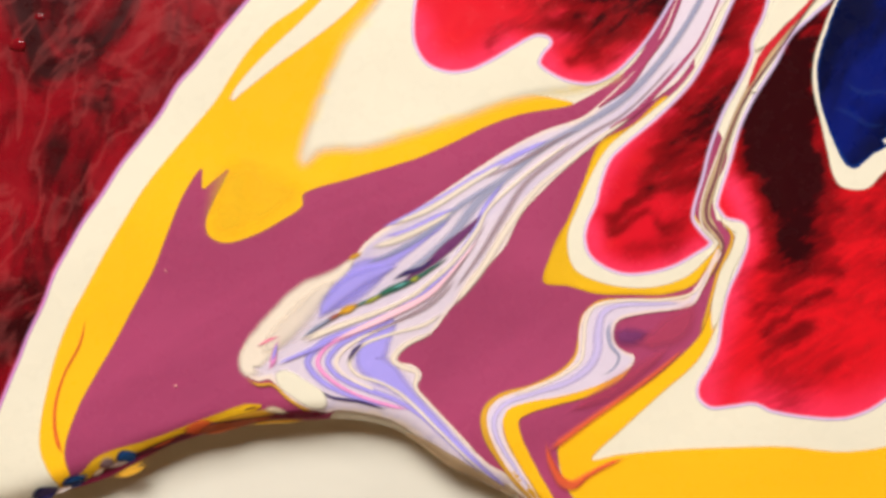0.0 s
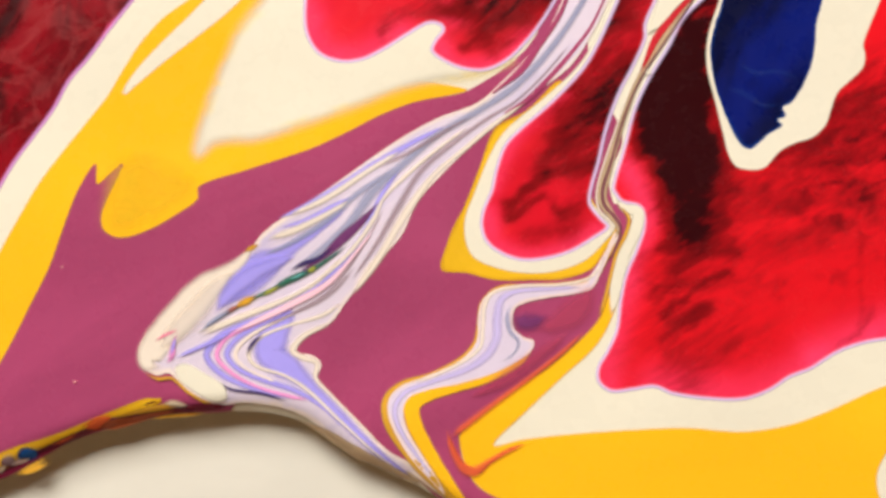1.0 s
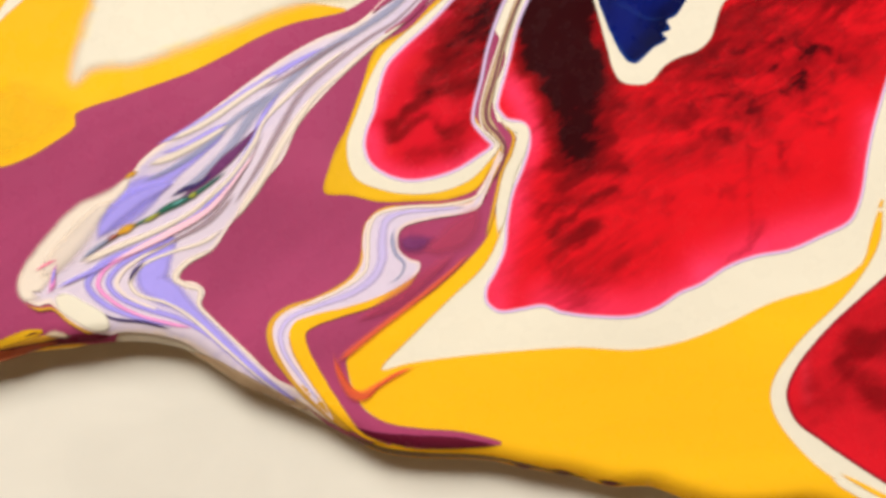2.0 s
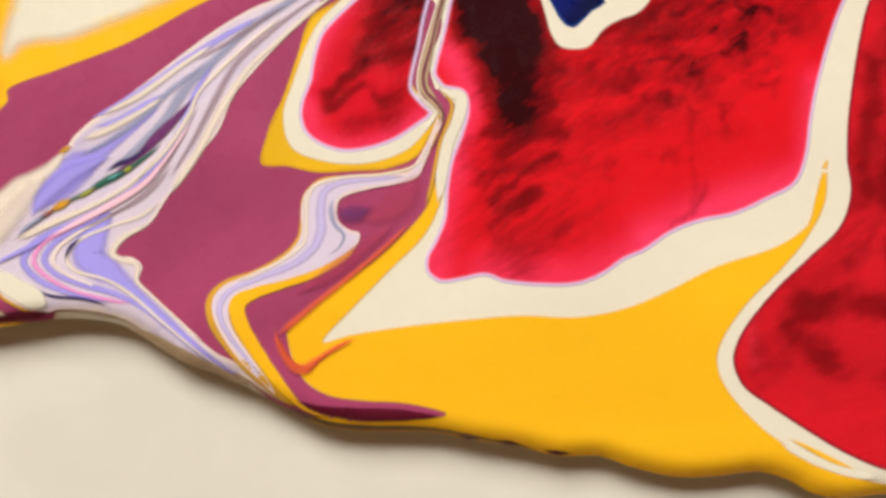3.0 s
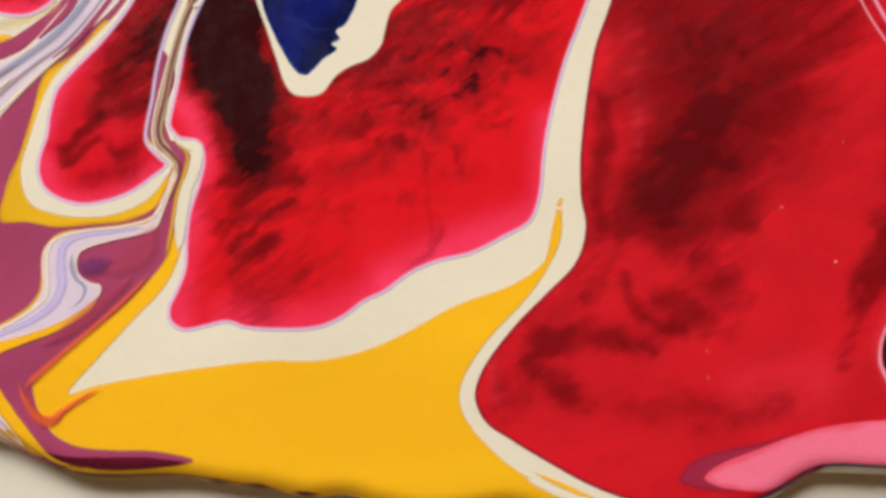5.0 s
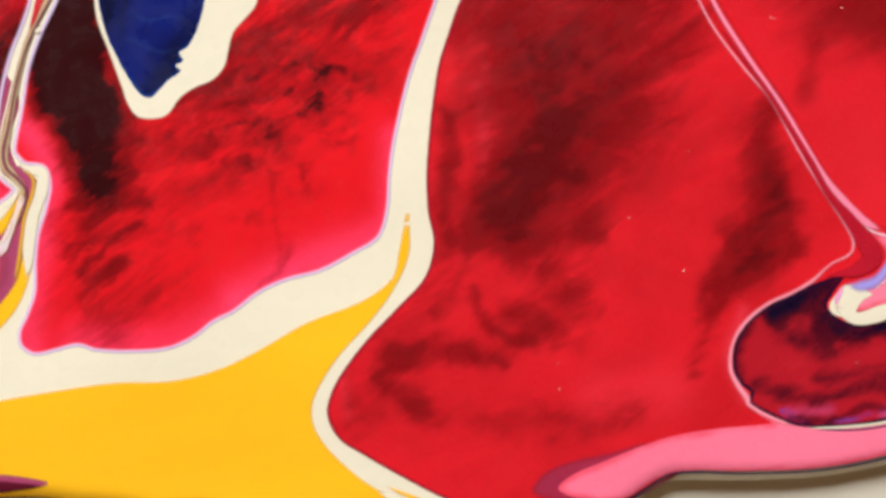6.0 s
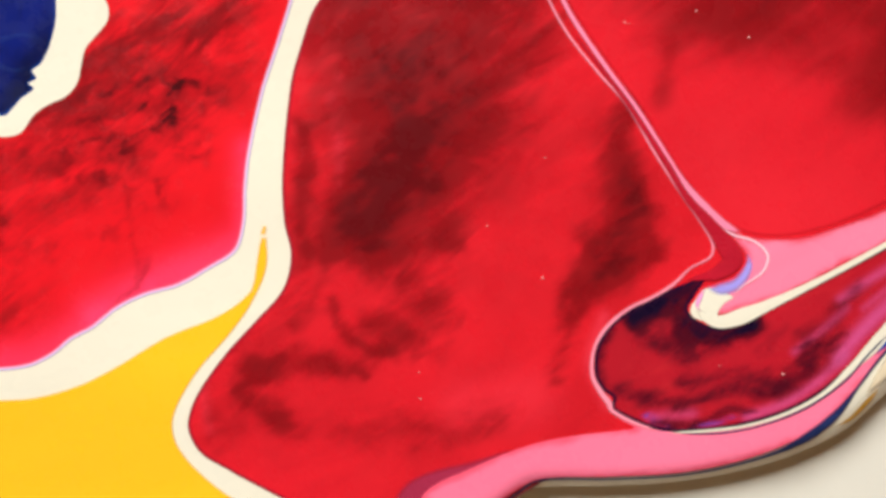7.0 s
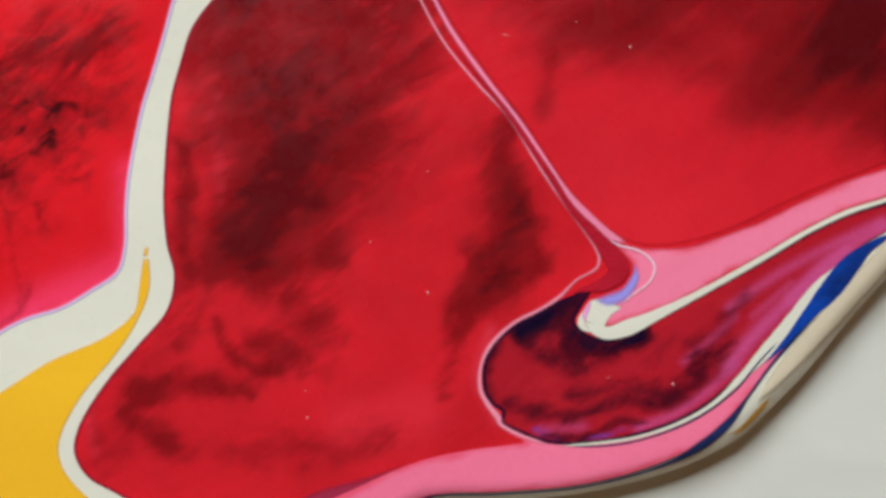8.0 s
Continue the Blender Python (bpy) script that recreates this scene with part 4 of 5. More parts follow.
pool("cream_wedge", "cream wedge pinched between red folds", "white", [
    (60.9, 50.2), (57.8, 44.3), (56.1, 40.5), (54.5, 35.5), (57.2, 36.8), (60.1, 40.1), (64, 43.2), (66.7, 46.3), (68.7, 50.2)])
strand("red_line", "red line crossing the cream wedge", "red_line", [
    (66.7, 47.3, 0.57), (62.8, 42.4, 0.77), (59.4, 38.8, 0.96), (56, 34.7, 1.15), (54.1, 30.8, 0.77), (52.9, 28.4, 0.38)])
strand("blue_wisp", "lighter swirl in the blue paint", "blue_wisp", [
    (67.3, 26, 0.48), (70.5, 25.2, 0.96), (74.2, 23, 0.67), (77.9, 23.2, 0.38)], on='blue_drop')
strand("blue_wisp", "lighter swirl in the blue paint", "blue_wisp", [
    (69.5, 30.5, 0.48), (73, 28.5, 0.96), (76.7, 28.7, 0.67), (80.8, 27.2, 0.38)], on='blue_drop')
pool("cream_chip", "small cream chip beside the thin line", "white", [
    (58.2, 35.5), (57, 33.5), (55.8, 30.8), (53.9, 29.1), (53.9, 28.3), (55.2, 28.5), (56.2, 29.9), (57.2, 32), (58.4, 33.9)])
strand("violet_fold", "saturated violet band of the ribbon", "violet", [
    (-18.6, -9.5, 1.34), (-15.9, -5.6, 4.78), (-12.1, -2.8, 4.78), (-7.4, -0.1, 2.49), (-2.6, 3, 1.34), (3.2, 7.3, 0.77)], on='lavender_ribbon')
strand("violet_fold", "saturated violet band of the ribbon", "violet", [
    (-12.1, -12.3, 0.96), (-7.3, -10.6, 1.91), (-9.7, -14, 4.21), (-10.7, -17.1, 4.4), (-7.3, -19.8, 3.83), (-4, -22.8, 2.49), (0.3, -27.4, 2.1),
    (5.1, -32.3, 1.72), (9.8, -36.7, 1.15), (14.6, -40.4, 0.48)], on='lavender_ribbon')
strand("violet_streak", "thin violet streak in the ribbon", "violet", [
    (-6.4, -8.5, 0.77), (-12.1, -11.2, 1.15), (-18.3, -13.7, 1.34), (-21.2, -17.1, 1.34), (-18.8, -20.4, 1.15), (-14, -22.8, 0.96),
    (-6.4, -24.9, 0.77)], on='lavender_ribbon')
strand("violet_streak", "thin violet streak in the ribbon", "violet", [
    (-6.4, -9.6, 0.77), (-12.1, -12.3, 0.96), (-15.9, -14.4, 1.15), (-17.8, -17.1, 1.15), (-15.9, -19.7, 0.96), (-11.2, -21.8, 1.15),
    (-6.4, -23.6, 0.96), (-1.6, -26.6, 0.77), (3.2, -31.2, 0.38)], on='lavender_ribbon')
strand("violet_streak", "thin violet streak in the ribbon", "violet", [
    (12.7, 14.4, 0.48), (8.9, 9.2, 0.86), (6, 3.4, 0.96), (2.2, -1.8, 0.96), (-2.1, -5.6, 0.86), (-7.3, -8.5, 0.48)], on='lavender_ribbon')
strand("violet_streak", "thin violet streak in the ribbon", "violet", [
    (-9.3, 5.3, 0.29), (-4.5, 7.3, 0.96), (1.2, 10.4, 1.15), (7.9, 14.4, 1.15), (14.7, 18.1, 0.96), (20.4, 20.8, 0.48)], on='lavender_ribbon')
strand("violet_streak", "thin violet streak in the ribbon", "violet", [
    (-8.8, 3.9, 0.38), (-4.5, 4.9, 0.96), (1.2, 7.7, 0.77), (5.1, 9.2, 0.38)], on='lavender_ribbon')
strand("blue_streak", "grey blue streak running along the ribbon", "greyblue", [
    (-7.4, -3.7, 0.57), (-2.6, -0.7, 1.34), (3.2, 4.4, 1.72), (7.9, 10.4, 2.1), (12.7, 14.4, 1.53), (18.5, 19.1, 1.34), (25.2, 22.9, 1.43),
    (31.9, 27.1, 1.43), (37.7, 32.9, 1.34), (42.6, 39.5, 1.24), (47.6, 48.2, 1.15)], on='lavender_ribbon')
strand("grey_streak", "grey streak running along the ribbon", "greyblue", [
    (-12.1, -0.9, 0.29), (-6.4, 1.5, 0.96), (-0.7, 4.9, 1.34), (5.1, 9.7, 1.15), (10.8, 13.3, 0.77)], on='lavender_ribbon')
# Taupe strands: shadow lines of the ribbon, put in as colour.
strand("taupe_streak", "taupe shadow line in the ribbon", "taupe", [
    (3.2, -5.6, 0.38), (7.9, 1, 0.96), (11.8, 7.3, 1.34), (15.6, 13, 1.15), (21.4, 17.8, 0.96), (27.1, 21.7, 0.77), (31.9, 24.5, 0.57),
    (36.8, 28.9, 0.48), (41.6, 34.2, 0.38)], on='lavender_ribbon')
strand("taupe_streak", "taupe shadow line in the ribbon", "taupe", [
    (7.9, 13.5, 0.29), (12.7, 15.8, 0.77), (17.5, 18.3, 0.96), (21.4, 20.6, 0.57), (25.2, 22.5, 0.29)], on='lavender_ribbon')
strand("taupe_streak", "taupe shadow line in the ribbon", "taupe", [
    (-12.1, -13.3, 0.29), (-6.4, -10.4, 0.48), (-0.7, -7.1, 0.57), (3.2, -2.8, 0.48), (7, 3, 0.38), (9.5, 7.3, 0.29)], on='lavender_ribbon')
strand("plum_gap", "plum paint showing through a fold", "grape", [
    (-6.4, -4.2, 0.29), (-1.6, -1.3, 0.96), (2.2, 2, 1.53), (5.5, 4.9, 1.15), (8.9, 8.5, 0.29)], on='lavender_ribbon')
strand("plum_line", "plum line bordering the ribbon", "plum", [
    (28.1, 26, 0.29), (32.9, 29.8, 1.15), (36.3, 34.2, 0.86), (39.7, 39, 0.77), (42.6, 46.2, 0.67)], on='lavender_ribbon')
strand("plum_line", "plum line bordering the ribbon", "plum", [
    (30, 22.5, 0.29), (33.9, 24.8, 0.86), (38.2, 28.9, 0.86), (42.1, 33.2, 0.67), (45.4, 37.6, 0.48), (50.3, 48.2, 0.38)], on='lavender_ribbon')
strand("cream_streak", "cream streak along the ribbon", "cream", [
    (-23.5, -13.7, 0.38), (-15.9, -10.9, 0.77), (-8.3, -8.3, 0.77), (-2.6, -5.6, 0.57), (2.2, -0.9, 0.38)], on='lavender_ribbon')
strand("cream_streak", "cream streak along the ribbon", "cream", [
    (-7.4, 5.8, 0.57), (-0.7, 8.7, 1.15), (7, 13.5, 0.96), (12.7, 16.8, 0.57)], on='lavender_ribbon')
strand("cream_streak", "cream streak along the ribbon", "cream", [
    (-11.2, 2, 0.77), (-6.4, 3.4, 1.34), (-0.7, 6, 0.96), (4.1, 8.7, 0.48)], on='lavender_ribbon')
strand("cream_streak", "cream streak along the ribbon", "cream", [
    (3.2, -8, 0.57), (7.9, -1.8, 1.34), (12.7, 5.8, 1.53), (17.5, 12.1, 0.96), (23.3, 16.9, 0.77), (28.1, 20.7, 0.67), (33.9, 24.5, 0.38)], on='lavender_ribbon')
strand("cream_streak", "cream streak along the ribbon", "cream", [
    (-2.6, -5.6, 0.48), (3.2, -0.4, 0.86), (7.5, 5.3, 0.86), (9.1, 8.5, 0.57), (12.7, 12.1, 0.77), (18.5, 16.8, 0.57), (24.2, 20.7, 0.38)], on='lavender_ribbon')
strand("cream_streak", "cream rim along the lower fold", "cream", [
    (2.2, -8.5, 0.57), (-1.6, -10.9, 0.77), (-7.3, -12.5, 0.57), (-12.1, -14.4, 0.67), (-14.2, -17.1, 0.77), (-12.9, -19.2, 0.67), (-8.3, -20.9, 0.57),
    (-4.5, -23.4, 0.67), (1.2, -29, 0.57), (7.9, -35.4, 0.38), (13.6, -40, 0.29)], on='lavender_ribbon')
strand("cream_streak", "cream rim of the ribbon", "cream", [
    (0.3, -12.1, 0.77), (-4.5, -14.2, 0.86), (-6.8, -16.7, 1.15), (-5.2, -18, 0.96), (-2.8, -19, 0.86), (-3, -21.5, 0.77), (-0.7, -24.2, 0.57),
    (3.2, -28.3, 0.48), (7.9, -33.3, 0.38)], on='lavender_ribbon')
strand("cream_cap", "cream cap at the head of the ribbon", "cream", [
    (-12.5, 1.4, 0.57), (-15.9, -2.2, 2.1), (-21.7, -5.6, 3.25), (-25.5, -10.4, 4.4), (-29.7, -15.3, 4.21), (-31.1, -18.2, 2.87), (-28.3, -19.3, 1.15)], on='lavender_ribbon')
strand("pink_streak", "pink streak curling in the ribbon", "pink_line", [
    (-0.7, -5.6, 0.38), (-6.4, -9.1, 0.67), (-13.1, -12.1, 0.77), (-17.8, -14.4, 0.86), (-19.5, -17.3, 0.96), (-17.3, -20.1, 0.77),
    (-13.1, -22.6, 0.57), (-7.3, -24.5, 0.67), (-3.7, -25.3, 0.48)], on='lavender_ribbon')
strand("pink_streak", "pink touch at the ribbon head", "pink_line", [
    (-25.4, -12.5, 0.29), (-26.6, -15.2, 0.57), (-27, -17.5, 0.67), (-28.3, -18.6, 0.48)], on='lavender_ribbon')
strand("pale_streak", "pale violet line beside the pink curl", "lilac", [
    (-6.4, -10.6, 0.29), (-12.1, -13.1, 0.48), (-15.4, -15.4, 0.57), (-16.4, -17.5, 0.67), (-14.5, -19.7, 0.48), (-10.2, -21.8, 0.38)], on='lavender_ribbon')
strand("dark_line", "dark violet line under the fold", "ink", [
    (-27.3, -18.5, 0.29), (-24.5, -19, 0.38), (-21.1, -20.9, 0.48), (-17.3, -23, 0.57), (-12.1, -23.9, 0.57), (-7.3, -25.5, 0.29)], on='lavender_ribbon')
strand("dark_line", "dark violet crease in the fold", "ink", [
    (-11.2, -13.6, 0.29), (-13.3, -15.2, 0.77), (-14.2, -16.7, 0.57), (-14.4, -18, 0.29)], on='lavender_ribbon')
strand("green_fleck", "dark green flecks caught in the ribbon", "green", [
    (-10.7, -7.2, 0.29), (-7.4, -5.1, 1.15), (-3.5, -3.4, 0.96), (0.8, -0.7, 0.57), (3.2, 1, 0.29)], on='lavender_ribbon')
strand("green_fleck", "dark green flecks caught in the ribbon", "green", [
    (-22.6, -13.4, 0.29), (-19.7, -11.4, 0.48), (-15, -8.7, 0.57), (-10.2, -6.4, 0.57), (-7.4, -5.2, 0.29)], on='lavender_ribbon')
strand("gold_fleck", "gold flecks caught in the ribbon", "amber", [
    (-16.9, -9.5, 0.38), (-14.5, -8.3, 1.15), (-12.3, -7.2, 0.48)], on='lavender_ribbon')
strand("gold_fleck", "gold flecks caught in the ribbon", "amber", [
    (-11.6, -7.2, 0.29), (-10.2, -6.6, 0.67), (-8.3, -5.6, 0.29)], on='lavender_ribbon')
strand("teal_fleck", "teal fleck in the ribbon crease", "teal", [
    (-6.9, -5.3, 0.19), (-5, -4.3, 0.38), (-3.1, -3.3, 0.19)], on='lavender_ribbon')
strand("cream_roll", "rolled cream bead under the ribbon head", "white", [
    (-27, -19, 0.96), (-25.4, -19.7, 2.3), (-22.6, -21.6, 2.68), (-19.7, -23.5, 2.68), (-17.8, -24.9, 1.53)], on='lavender_ribbon')
strand("amber_seam", "amber seam under the ribbon head", "amber", [
    (-32.1, -19.7, 0.38), (-29.4, -20.9, 0.67), (-27.1, -20.9, 0.57), (-24.5, -23.2, 0.57), (-21.1, -25.4, 0.57), (-18.3, -26.2, 0.38)], on='lavender_ribbon')
strand("amber_seam", "amber notch on the ribbon edge", "amber", [
    (-14.8, -0.1, 0.29), (-13.3, 0.7, 0.86), (-11.7, 1.4, 0.29)], on='lavender_ribbon')
strand("tan_lip", "tan underside of the paint edge", "tan", [
    (-6.4, -28.8, 0.29), (-2.1, -30.7, 1.15), (3.2, -34.1, 1.72), (8, -36.7, 1.34), (13.8, -39.7, 0.77), (12.1, -37.9, 0.48), (16.1, -41, 0.38),
    (20.1, -43.8, 0.19)])
strand("orange_seam", "orange seam where plum meets yellow", "orange", [
    (19.5, -31.2, 0.29), (19.9, -33.6, 0.57), (21.5, -36.6, 0.77), (24, -38.1, 0.86), (26.2, -36.5, 0.57), (29.5, -34.4, 0.38), (32.4, -33.4, 0.19)])
strand("plum_tail", "dark plum tail along the yellow edge", "wine_line", [
    (21.1, -42.7, 0.38), (24.8, -44.5, 0.96), (30.3, -45.7, 1.53), (37.8, -46.5, 1.63), (42.5, -47, 0.96), (46.5, -47.4, 0.19)])
strand("white_spur", "white spur in the yellow edge", "white", [
    (100.9, -55.2, 0.29), (103.6, -56.8, 1.15), (108.2, -59.4, 1.34), (113.8, -61.7, 1.15), (118.5, -63, 0.48)])
strand("yellow_sliver", "yellow sliver above the white spur", "yellow", [
    (102.5, -54.6, 0.29), (106.5, -57, 0.77), (110.2, -59.2, 0.86), (114.4, -61.2, 0.29)])
strand("maroon_chip", "dark maroon chip under the yellow edge", "wine_line", [
    (47.2, -50.6, 0.29), (50, -51.3, 0.86), (53, -51.9, 0.29)])
strand("maroon_chip", "dark maroon chip under the yellow edge", "wine_line", [
    (53.3, -52, 0.29), (56.3, -52.7, 0.86), (59.3, -53.4, 0.29)])
strand("maroon_chip", "dark maroon chip under the yellow edge", "wine_line", [
    (61.5, -54.1, 0.29), (64.3, -54.9, 0.86), (67.5, -55.3, 0.29)])
# Brown strip laid along the lip, painting the shade below its roll.
strand("lip_shade", "brown underside of the rolled edge", "brown", [
    (19.2, -43.7, 0.29), (22.8, -45.7, 0.77), (27.4, -47.6, 0.96), (33.9, -48.6, 0.96), (40.5, -49.1, 0.86), (47, -50.2, 0.67), (54.4, -52.3, 0.48),
    (61.9, -54.3, 0.29)])
strand("magenta_wisp", "magenta wisp running inside the yellow band", "orange", [
    (-58.5, -9.4, 0.19), (-59.6, -14.2, 0.48), (-62, -18.9, 0.48), (-63.5, -23.7, 0.57), (-63.7, -27.9, 0.67), (-63, -31.2, 0.77), (-62, -33, 0.38)], on='lavender_ribbon')
strand("yellow_crust", "cracked yellow crust along the paint edge", "yellow_olive", [
    (-63.4, -38.4, 0.96), (-59.1, -36.7, 1.72), (-56.2, -34.4, 2.68), (-53.9, -33.1, 2.3), (-49.6, -31.7, 1.91), (-44.8, -30, 1.72),
    (-40, -28.1, 1.72), (-35.2, -26.4, 1.91), (-31.4, -25.1, 1.91), (-29, -24.5, 0.57)])
strand("orange_crust", "orange crust along the paint edge", "amber", [
    (-42.9, -29.5, 0.48), (-37.1, -28.2, 1.34), (-32.4, -26.6, 1.15), (-27.6, -25.7, 1.15), (-24.2, -25.8, 0.48)])
strand("maroon_crust", "dark maroon crust along the paint edge", "wine_line", [
    (-61.9, -39, 0.48), (-55.3, -36.1, 1.24), (-48.6, -32.6, 1.15), (-41.9, -29.6, 0.96), (-35.2, -27.7, 0.96), (-28.5, -26.7, 0.77),
    (-23.7, -26, 1.15), (-19.9, -26, 1.05), (-17.2, -25.8, 0.38)])
strand("blue_fleck", "blue paint fleck on the crust", "navy", [
    (-53.8, -33.9, 0.57), (-52.2, -33.3, 2.1), (-50.5, -32.5, 1.15)], on='yellow_crust')
strand("blue_fleck", "blue paint fleck on the crust", "navy", [
    (-63.4, -38.4, 0.38), (-61, -37.4, 1.72), (-58.3, -36.5, 0.57)], on='yellow_crust')
strand("blue_fleck", "blue paint fleck on the crust", "navy", [
    (-68.6, -40.6, 0.48), (-65.9, -39.5, 2.1), (-63.1, -38.8, 0.57)], on='yellow_crust')
strand("mauve_fleck", "mauve paint fleck on the crust", "mauve", [
    (-56.4, -35, 0.48), (-55.1, -34.4, 1.34), (-53.8, -33.8, 0.48)], on='yellow_crust')
strand("crust_chip", "cream chip on the crust", "cream", [
    (-58.1, -36.9, 0.29), (-56.6, -35.9, 0.86), (-55.3, -34.8, 0.29)], on='yellow_crust')
strand("crust_chip", "lilac chip on the crust", "lilac", [
    (-54.7, -35, 0.29), (-53.4, -34.6, 0.77), (-51.8, -34.2, 0.29)], on='yellow_crust')
strand("crust_chip", "ochre chip on the crust", "amber", [
    (-54.7, -36.9, 0.29), (-51.8, -35.6, 0.77), (-48.4, -33.7, 0.29)], on='yellow_crust')
strand("crust_chip", "orange chip on the crust", "orange", [
    (-48.4, -32.1, 0.19), (-45.5, -31, 0.57), (-42.7, -29.5, 0.19)], on='yellow_crust')
strand("crust_chip", "plum chip on the crust", "mauve", [
    (-40.5, -28.5, 0.29), (-37.9, -27.9, 0.77), (-35.4, -27.2, 0.29)], on='yellow_crust')
strand("crust_chip", "orange chip on the crust", "orange", [
    (-43.1, -29.3, 0.19), (-40.8, -27.9, 0.57), (-37.9, -26.8, 0.19)], on='yellow_crust')
strand("crust_chip", "dark chip on the crust", "wine_line", [
    (-32.4, -25.5, 0.19), (-30.6, -24.9, 0.38), (-29.3, -24.7, 0.19)], on='yellow_crust')
strand("crust_chip", "blue chip on the crust", "navy", [
    (-62.7, -38.8, 0.29), (-60.6, -38, 0.86), (-58.5, -37.3, 0.29)], on='yellow_crust')
strand("crust_chip", "lilac chip on the crust", "lilac", [
    (-64.8, -39.3, 0.29), (-63.1, -39, 0.77), (-61.4, -38.4, 0.29)], on='yellow_crust')
strand("navy_edge", "navy line edging the pink paint", "navy", [
    (135.7, -64.6, 0.19), (141.7, -63.8, 0.67), (147.8, -61.5, 0.67), (152.6, -59.4, 0.57), (164.2, -60.9, 0.48), (175.9, -62.1, 0.48),
    (184.9, -62, 0.57), (194.1, -60.7, 0.77), (200.4, -58.5, 1.43), (205.4, -55.4, 1.15), (209.5, -51.6, 0.57), (214.3, -47, 0.57),
    (218.9, -43.3, 0.67), (224.6, -39.3, 0.57)])
strand("gold_edge", "gold patch under the paint edge", "amber", [
    (204.3, -57.9, 0.29), (207.6, -57, 0.86), (211.3, -54.3, 1.05), (214.1, -51.8, 0.38)])
strand("white_line", "white line bordering the wine pool", "white", [
    (175.5, -54.4, 0.29), (182.8, -55.1, 0.57), (189.7, -55.2, 0.57), (196.8, -54.1, 0.67), (203.3, -51.8, 0.77), (208.9, -48.1, 1.15),
    (214.3, -44.1, 1.91), (219.9, -39.9, 2.49), (224.6, -35.8, 2.49), (229.1, -32.5, 1.53), (233.5, -29.8, 0.86), (238.9, -27.6, 0.67),
    (246.3, -24.7, 0.57)])
strand("ink_line", "thin ink line under the white line", "navy", [
    (177, -54.7, 0.19), (184.6, -55.8, 0.29), (191.6, -55.6, 0.29), (199.8, -53.8, 0.38), (207.3, -50.2, 0.38), (211.9, -46.4, 0.38),
    (216.5, -42.9, 0.38)])
strand("cream_lip", "cream lip at the paint edge", "cream_lip", [
    (210.3, -53.3, 0.48), (214.9, -49.3, 2.1), (220.7, -44.6, 2.87), (227.6, -39.3, 3.25), (233.4, -34.8, 3.25), (239.2, -30, 2.87),
    (248.3, -23.4, 2.49)])
strand("blue_edge", "bright blue stroke between white lines", "blue_bright", [
    (212.8, -46.8, 0.29), (217.4, -43.4, 0.86), (222, -39.5, 1.63), (226.6, -35.8, 2.68), (230.7, -32.1, 2.49), (234, -29.9, 1.34), (238.8, -28, 0.57)])
strand("white_line", "white line over the wine pool", "white", [
    (247, -20.5, 0.77), (238.6, -22.2, 0.77), (231.7, -23.2, 0.86), (224.3, -25.3, 0.86), (215.9, -28.5, 0.96), (205.4, -32.2, 1.05),
    (198.1, -34.5, 1.34), (190.9, -36.4, 2.1), (187.1, -36.7, 1.72), (184.7, -35.1, 1.34), (183.4, -33.7, 0.77)])
pool("cream_hook", "cream hook with a violet tip", "white", [
    (185.5, -30.6), (183.9, -32), (182.5, -33.6), (182.6, -35.2), (184.7, -36.5), (187.5, -37.8), (190.8, -36.9), (192.9, -35.9), (189, -35.5),
    (187.3, -35.6), (188.5, -34), (190.5, -32.9), (187.8, -30.9)])
strand("violet_tip", "violet shade at the hook", "violet", [
    (185.5, -30.6, 0.57), (188.3, -31.2, 1.91), (191.3, -30.6, 1.91), (193.7, -28, 1.34), (193.9, -25.3, 0.48)], on='cream_hook')
strand("violet_tip", "rose shade at the hook", "pink_line", [
    (185.8, -30.4, 0.48), (184.7, -31.9, 0.77), (183.9, -33.4, 0.77), (184.4, -34.8, 0.29)], on='cream_hook')
strand("pink_line", "pale pink line in the pink wedge", "pink_white", [
    (188, -18.4, 0.19), (191.3, -21.9, 0.38), (195.4, -24, 0.48), (197.2, -26.6, 0.57), (196, -29.2, 0.48), (192.2, -31.2, 0.29), (189.5, -33, 0.19)])
strand("pink_strand", "thin pink line separating the reds", "pink_pale", [
    (165.5, 31.4, 0.48), (167.6, 24.4, 0.67), (169.8, 18.2, 0.77), (174.6, 8.5, 0.77), (178.4, 1.5, 0.77), (181.7, -5.9, 0.86), (184.2, -11.5, 1.05),
    (187.3, -16.6, 1.43), (190.2, -20, 1.24), (193.4, -22.3, 0.77)])
strand("pink_strand", "thin pink line separating the reds", "pink_line_b", [
    (163.6, 31.7, 0.38), (165.3, 24.6, 0.48), (168.2, 16.5, 0.48), (172.7, 8.6, 0.48), (176.6, 2.7, 0.48), (180.4, -6.4, 0.48), (183.8, -13.8, 0.48),
    (186.9, -20, 0.48), (188.1, -23.3, 0.57), (187.4, -25.4, 0.48), (183.6, -26.9, 0.38), (180.3, -29.2, 0.67), (176.6, -30.8, 0.67),
    (171.9, -32.3, 0.67), (167.7, -35, 0.77), (165.2, -38.3, 0.67), (164.3, -42.6, 0.77), (165.3, -45.7, 0.86), (166.5, -47.9, 0.96),
    (166.7, -49.1, 0.77), (170.1, -51.7, 0.67), (174.6, -54.1, 0.57)])
